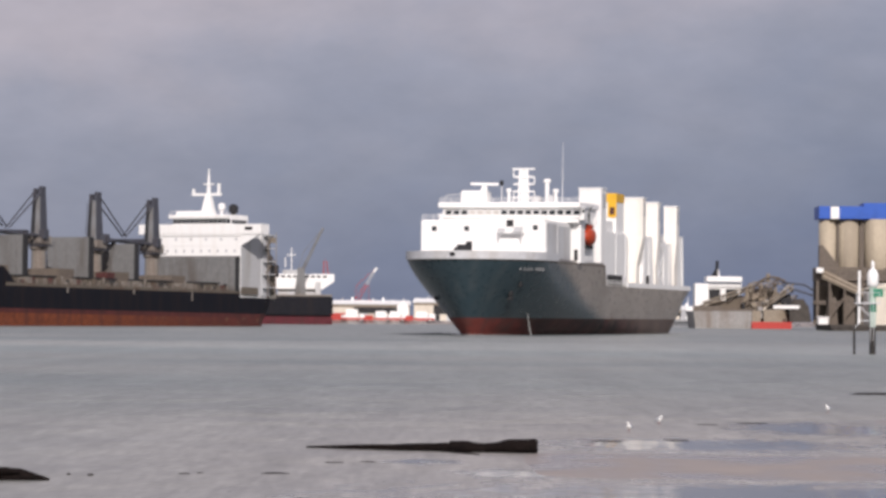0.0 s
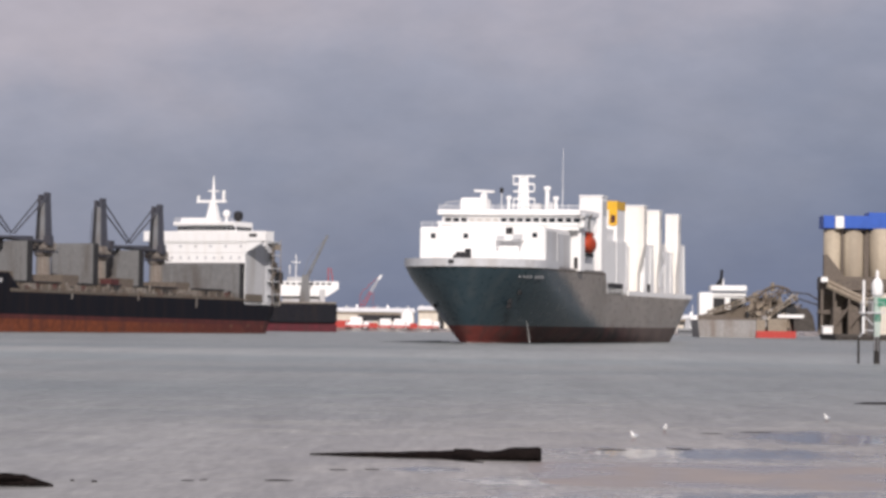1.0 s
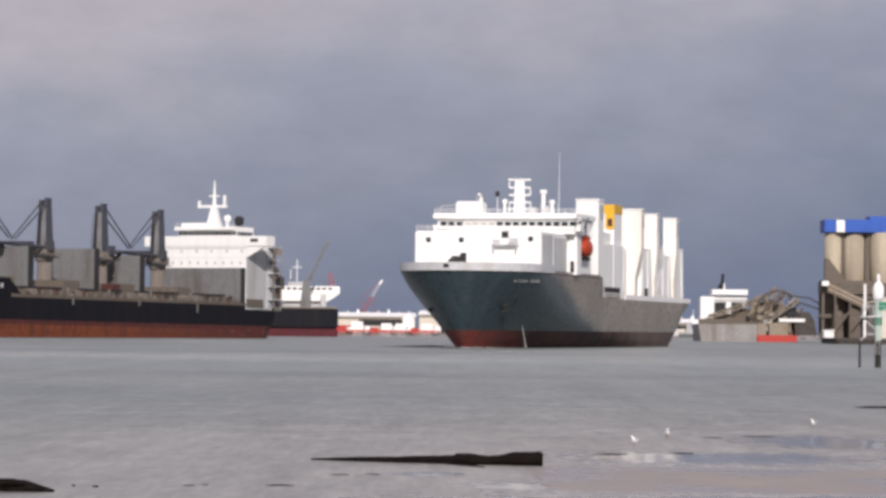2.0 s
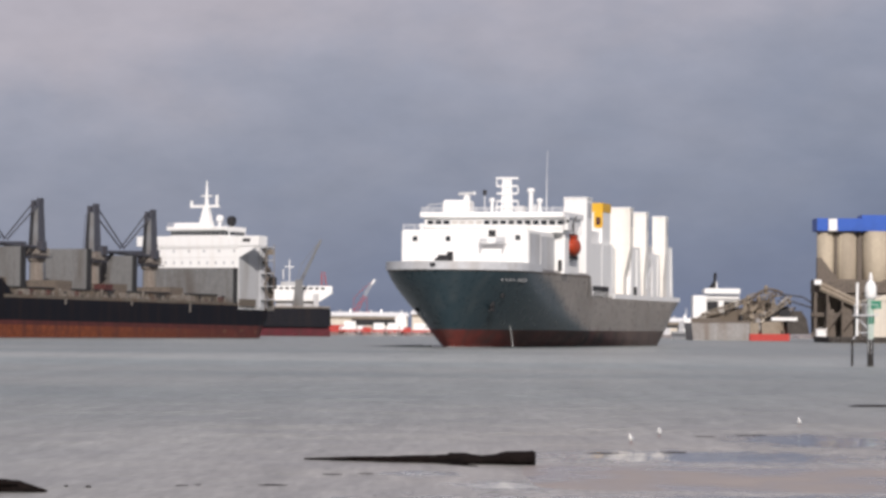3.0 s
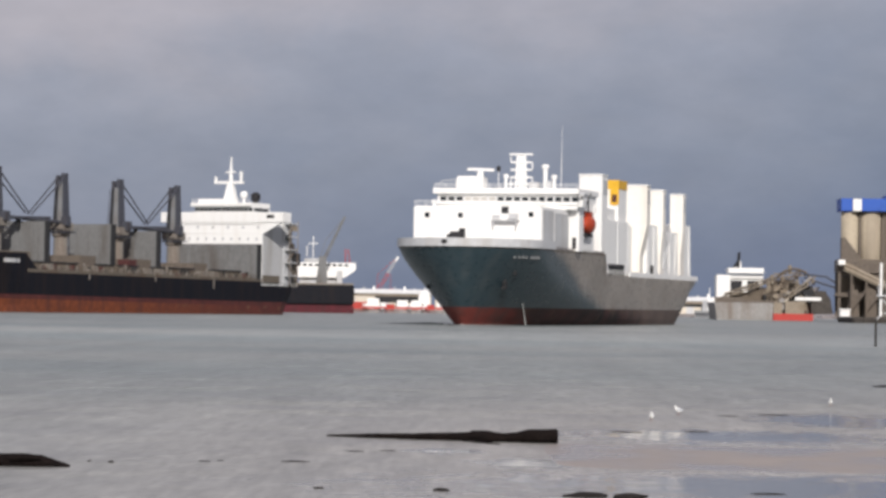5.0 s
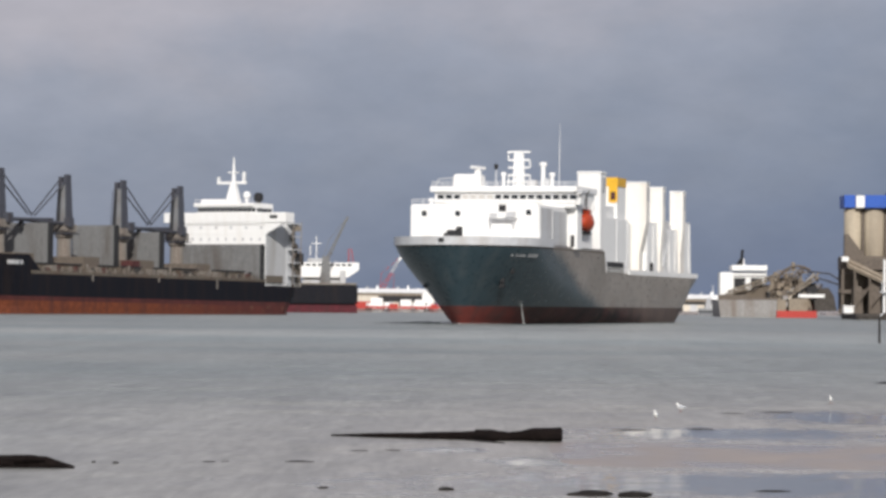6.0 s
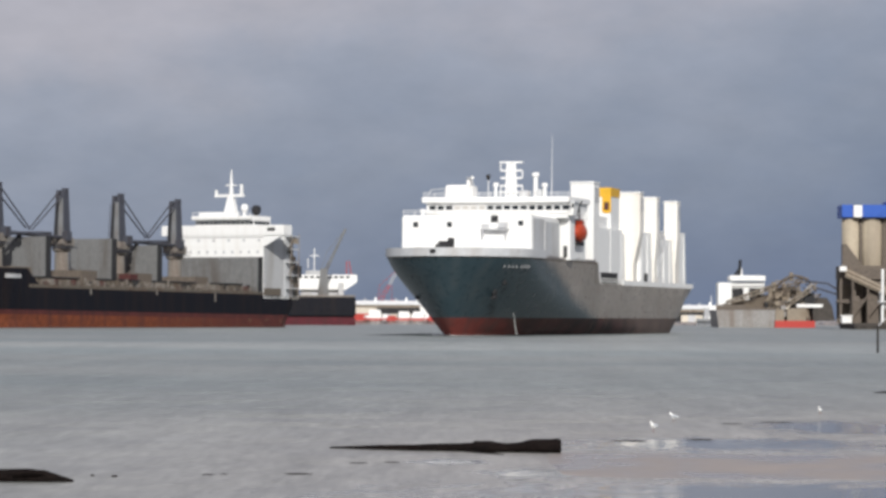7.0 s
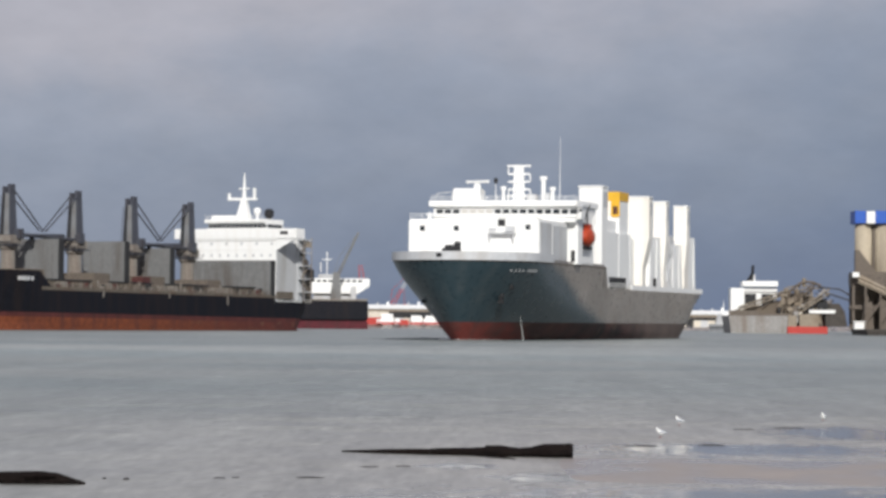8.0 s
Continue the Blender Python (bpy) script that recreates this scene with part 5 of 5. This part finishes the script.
def build_quay():
    ob = tagged(new("quay"), "dark timber-faced quay wall above the water", "quay", kind="structure")
    for name, d, z0, z1 in (("deck", 0.0, 0.9, 1.88), ("face", 0.4, -8, 0.9)):
        bm = bmesh.new()
        shape = [(122 + d, 990 + d), (620, 990 + d), (620, 1400), (180 + d, 1400), (133 + d, 1066), (123.6 + d, 1046)]
        low, top = [bm.verts.new((x, y, z0)) for x, y in shape], [bm.verts.new((x, y, z1)) for x, y in shape]
        bm.faces.new(low), bm.faces.new(top)
        for k in range(6):
            bm.faces.new((low[k], low[(k + 1) % 6], top[(k + 1) % 6], top[k]))
        part(name, bm, "quay", ob)
    for k in range(48):
        part("fender_pile", boxes((123 + 2.6 * k, 123.5 + 2.6 * k, 989.4, 990.0, -4, 1.7)), "quay", ob)


build_loader()
build_silos()
build_quay()


# ---- the channel beacon ----
def build_beacon():
    b = thing("channel_beacon", "green and white channel beacon on dark piles in the water", "beacon", pose(41.2, 302, 0))
    part("pile", lathe(bmesh.new(), [(0.30, -3), (0.30, 2.2), (0.27, 2.7)], 14), "pile", b, "dark tarred pile")
    part("thin_pile", lathe(bmesh.new(), [(0.12, -3), (0.11, 2.6)], 10, (-1.75, 0, 0)), "pile", b)
    part("post", rod(bmesh.new(), (-1.3, 0.1, 2.9), (-1.27, 0.1, 8.0), 0.13), "white", b, "white post")
    part("body", lathe(bmesh.new(), [(0.30, 2.6), (0.34, 4.0), (0.34, 6.6)], 14), "palegreen", b, "faded pale green column")
    part("band", lathe(bmesh.new(), [(0.37, 4.05), (0.37, 4.9)], 14), "green", b, "dark green band")
    part("board", boxes((0.0, 0.95, -0.42, -0.3, 5.5, 6.3)), "green", b, "dark green day board")
    part("platform", boxes((-1.7, 0.7, -0.5, 0.5, 4.82, 4.95)), "lightgrey", b)
    part("rail", rods([((-1.6, -0.4, 5.9), (0.6, -0.4, 5.9)), ((-1.6, -0.4, 4.9), (-1.6, -0.4, 5.9)), ((-0.5, -0.4, 4.9), (-0.5, -0.4, 5.9)), ((0.6, -0.4, 4.9), (0.6, -0.4, 5.9))], 0.035), "lightgrey", b)
    part("bracket", rods([((-1.6, 0, 4.9), (-0.2, 0, 3.6)), ((-1.75, 0, 2.5), (-1.3, 0.1, 3.0)), ((-1.3, 0.1, 3.2), (-0.2, 0, 3.2))], 0.06), "lightgrey", b)
    part("lantern_house", lathe(bmesh.new(), [(0.36, 6.4), (0.55, 6.7), (0.55, 7.6), (0.40, 8.0), (0.2, 8.2)], 16), "white", b, "white rounded lantern housing", True)
    part("lantern", lathe(bmesh.new(), [(0.16, 8.2), (0.16, 8.7), (0.05, 9.0)], 10), "white", b)
    part("ladder", rods([((-0.25, -0.4, 1.2), (-0.25, -0.4, 4.9)), ((0.05, -0.4, 1.2), (0.05, -0.4, 4.9))], 0.03), "lightgrey", b)


build_beacon()


# ---- the flat: driftwood, stones, gulls ----
def lumpy(path, seed, rough=0.25, n=12, cuts=30):
    """A gnarled tapering trunk along a path of (x, y, z, radius)."""
    bm = bmesh.new()
    rings = []
    for i in range(cuts + 1):
        f = i / cuts * (len(path) - 1)
        k = min(int(f), len(path) - 2)
        a = np.array(path[k]) + (np.array(path[k + 1]) - np.array(path[k])) * (f - k)
        ring = []
        for j in range(n):
            t = 2 * math.pi * j / n
            q = 1 + rough * noise.noise(Vector((a[0] * 1.3, math.cos(t) * 1.2 + seed, math.sin(t) * 1.2)))
            q += rough * 0.4 * noise.noise(Vector((a[0] * 6, math.cos(t) * 3 + seed, math.sin(t) * 3)))
            ring.append(bm.verts.new((a[0], a[1] + a[3] * 1.25 * q * math.cos(t), a[2] + a[3] * q * math.sin(t))))
        rings.append(ring)
    for a, b in zip(rings, rings[1:]):
        for j in range(n):
            bm.faces.new((a[j], a[(j + 1) % n], b[(j + 1) % n], b[j]))
    bm.faces.new(rings[0][::-1])
    bm.faces.new(rings[-1])
    return bm


def build_driftwood():
    log = thing("driftwood_log", "long dark waterlogged driftwood trunk on wet sand", "log")
    part("trunk", lumpy([(-3.3, 77.0, 0.02, 0.02), (-2.4, 76.4, 0.05, 0.05), (-1.2, 75.9, 0.07, 0.075), (-0.2, 75.5, 0.09, 0.11), (0.5, 75.2, 0.12, 0.14), (1.0, 75.0, 0.10, 0.11), (1.25, 74.95, 0.12, 0.12), (1.6, 74.9, 0.16, 0.17), (2.2, 74.8, 0.17, 0.175), (2.28, 74.8, 0.16, 0.15)], 1.0, 0.22, 14, 90), "driftwood", log)
    part("branch", lumpy([(0.0, 75.2, 0.03, 0.05), (0.5, 74.3, 0.02, 0.035), (0.9, 73.6, 0.0, 0.02)], 2.0, 0.2, 8, 14), "driftwood", log)
    part("stub", lumpy([(0.2, 75.4, 0.16, 0.10), (0.6, 75.3, 0.20, 0.07), (0.8, 75.25, 0.2, 0.03)], 3.0, 0.3, 8, 12), "driftwood", log)
    two = thing("driftwood_log", "short thick blackened driftwood stump half sunk in sand", "log")
    part("trunk", lumpy([(-11.0, 61.0, 0.08, 0.14), (-10.0, 61.0, 0.08, 0.16), (-9.0, 60.9, 0.09, 0.15), (-8.5, 60.9, 0.10, 0.15), (-8.1, 60.9, 0.09, 0.14), (-7.85, 60.85, 0.06, 0.09), (-7.55, 60.8, 0.02, 0.03)], 5.0, 0.3, 12, 40), "driftwood", two)
    part("knot", lumpy([(-8.7, 60.75, 0.17, 0.07), (-8.3, 60.7, 0.18, 0.06), (-8.1, 60.7, 0.16, 0.02)], 6.0, 0.3, 8, 10), "driftwood", two)


def build_stones():
    rng = random.Random(11)
    for x, y, w, h, lab in ((2.12, 53.7, 0.37, 0.06, "flat"), (2.86, 53.4, 0.27, 0.075, "blunt"), (-2.48, 55.0, 0.09, 0.025, "small"), (-0.35, 54.8, 0.14, 0.04, "small"),
                            (-6.98, 62.8, 0.06, 0.03, "small"), (-7.45, 63.1, 0.045, 0.025, "small"), (-2.34, 69.2, 0.22, 0.012, "low"), (-1.62, 69.6, 0.16, 0.012, "low"), (-3.4, 64.3, 0.30, 0.012, "low"), (6.2, 83.4, 0.34, 0.014, "low"), (4.3, 82.4, 0.42, 0.012, "low"), (9.6, 97.6, 0.45, 0.014, "low"), (8.1, 96.0, 0.3, 0.012, "low"), (5.4, 55.4, 0.3, 0.01, "low"), (-5.2, 63.8, 0.13, 0.012, "low"), (-4.9, 64.1, 0.08, 0.012, "low"), (18.9, 137.2, 1.1, 0.06, "long low")):
        bm = bmesh.new()
        bmesh.ops.create_icosphere(bm, subdivisions=3, radius=1)
        s = rng.uniform(0, 50)
        for v in bm.verts:
            q = 1 + 0.28 * noise.noise(v.co * 1.4 + Vector((s, 0, 0))) + 0.1 * noise.noise(v.co * 4 + Vector((0, s, 0)))
            v.co = Vector((v.co.x * w * q, v.co.y * w * 0.7 * q, v.co.z * h * q))
        st = part("stone", bm, "rock", None, "", True)
        st.location = (x, y, max(bed(x, y), 0) + h * 0.35)
        tagged(st, f"{lab} dark wet stone lying on tidal sand", "stone", "stones on the flat")


def build_gull():
    """A standing gull: x ahead."""
    g = thing("gull", "white gull with pale grey wings standing in shallows", "bird", group="gulls on the flat")
    bm = bmesh.new()
    bmesh.ops.create_uvsphere(bm, u_segments=16, v_segments=10, radius=1)
    for v in bm.verts:
        taper = 1 - 0.45 * max(0, -v.co.x) ** 1.5
        v.co = Vector((v.co.x * 0.17, v.co.y * 0.098 * taper, 0.20 + v.co.z * 0.10 * taper + v.co.x * 0.045))
    part("body", bm, "plume", g, "white plumage", True)
    bm = bmesh.new()
    bmesh.ops.create_uvsphere(bm, u_segments=12, v_segments=8, radius=0.052)
    bmesh.ops.translate(bm, verts=bm.verts[:], vec=(0.165, 0, 0.345))
    rod(bm, (0.11, 0, 0.23), (0.155, 0, 0.34), 0.055, 0.04, 10)
    head = part("head", bm, "plume", g, "", True)
    part("bill", rod(bmesh.new(), (0.20, 0, 0.345), (0.255, 0, 0.335), 0.014, 0.004, 6), "beak", head, "red bill")
    for s in (-1, 1):
        bm = bmesh.new()
        bmesh.ops.create_uvsphere(bm, u_segments=12, v_segments=8, radius=1)
        for v in bm.verts:
            v.co = Vector((-0.05 + v.co.x * 0.17, s * (0.082 + v.co.y * 0.022), 0.215 + v.co.z * 0.05 + v.co.x * 0.02))
        part("wing", bm, "wing", g, "pale grey folded wing", True)
        part("leg", rods([((0.01, s * 0.03, -0.04), (0.0, s * 0.03, 0.14)), ((0.01, s * 0.03, 0.0), (0.06, s * 0.035, -0.01))], 0.006), "beak", g, "thin red leg")
    part("tail", box(bmesh.new(), -0.24, -0.12, -0.03, 0.03, 0.17, 0.19), "plume", g)
    for o in g.children_recursive:
        if o.data.users == 1:
            o.data.transform(Matrix.Scale(0.72, 4))
    return g


build_driftwood()
build_stones()
gull_a = build_gull()
gull_b = copy_thing(gull_a, pose(6.64, 96.7, 0))
gull_c = copy_thing(gull_a, pose(13.8, 112.8, 0))


# ---- what moves ----
def motions():
    for ob in (ship, bow_wave):
        walk(ob, [(t, pose(7.408 - 1.0498 * t, 589.93 - 3.587 * t, 0, 0, 0, -14.864 - 0.0443 * t)) for t in (0, 2, 4, 6, 8)])
    walk(scanner, [(t / 4, pose(-5.68, 23.65, 28.88, 0, 0, 105 - 141 * (t / 4 - 0.69))) for t in range(33)])
    walk(gull_a, [(t, pose(x, y, 0.02, 0, 0, a)) for t, x, y, a in ((0, 5.29, 89.1, 250), (1, 5.28, 88.5, 230), (1.5, 5.23, 88.3, 225), (3, 5.40, 89.1, 250), (3.5, 5.42, 89.3, 275), (4.5, 5.40, 89.8, 265), (6.5, 5.35, 89.3, 240), (7, 5.32, 89.1, 220), (8, 5.13, 88.1, 200))])
    walk(gull_b, [(t, pose(x, y, 0.02, 0, 0, a)) for t, x, y, a in ((0, 6.56, 95.2, 300), (1, 6.63, 95.5, 285), (1.5, 6.64, 95.2, 280), (3, 6.60, 94.8, 265), (3.5, 6.62, 95.0, 255), (4.5, 6.59, 95.7, 220), (6.5, 6.52, 97.0, 160), (7, 6.45, 97.6, 150), (8, 6.34, 98.9, 140))])
    walk(gull_c, [(t, pose(x, y, 0.02, 0, 0, a)) for t, x, y, a in ((0, 13.36, 109.2, 235), (1, 13.16, 109.0, 230), (1.5, 12.80, 108.0, 230), (3, 12.21, 107.1, 250), (3.5, 12.23, 106.7, 285), (4.5, 12.45, 106.7, 275), (6.5, 12.06, 105.8, 250), (7, 11.81, 105.1, 245), (7.5, 11.66, 104.8, 245), (8, 11.45, 104.5, 245))])


motions()
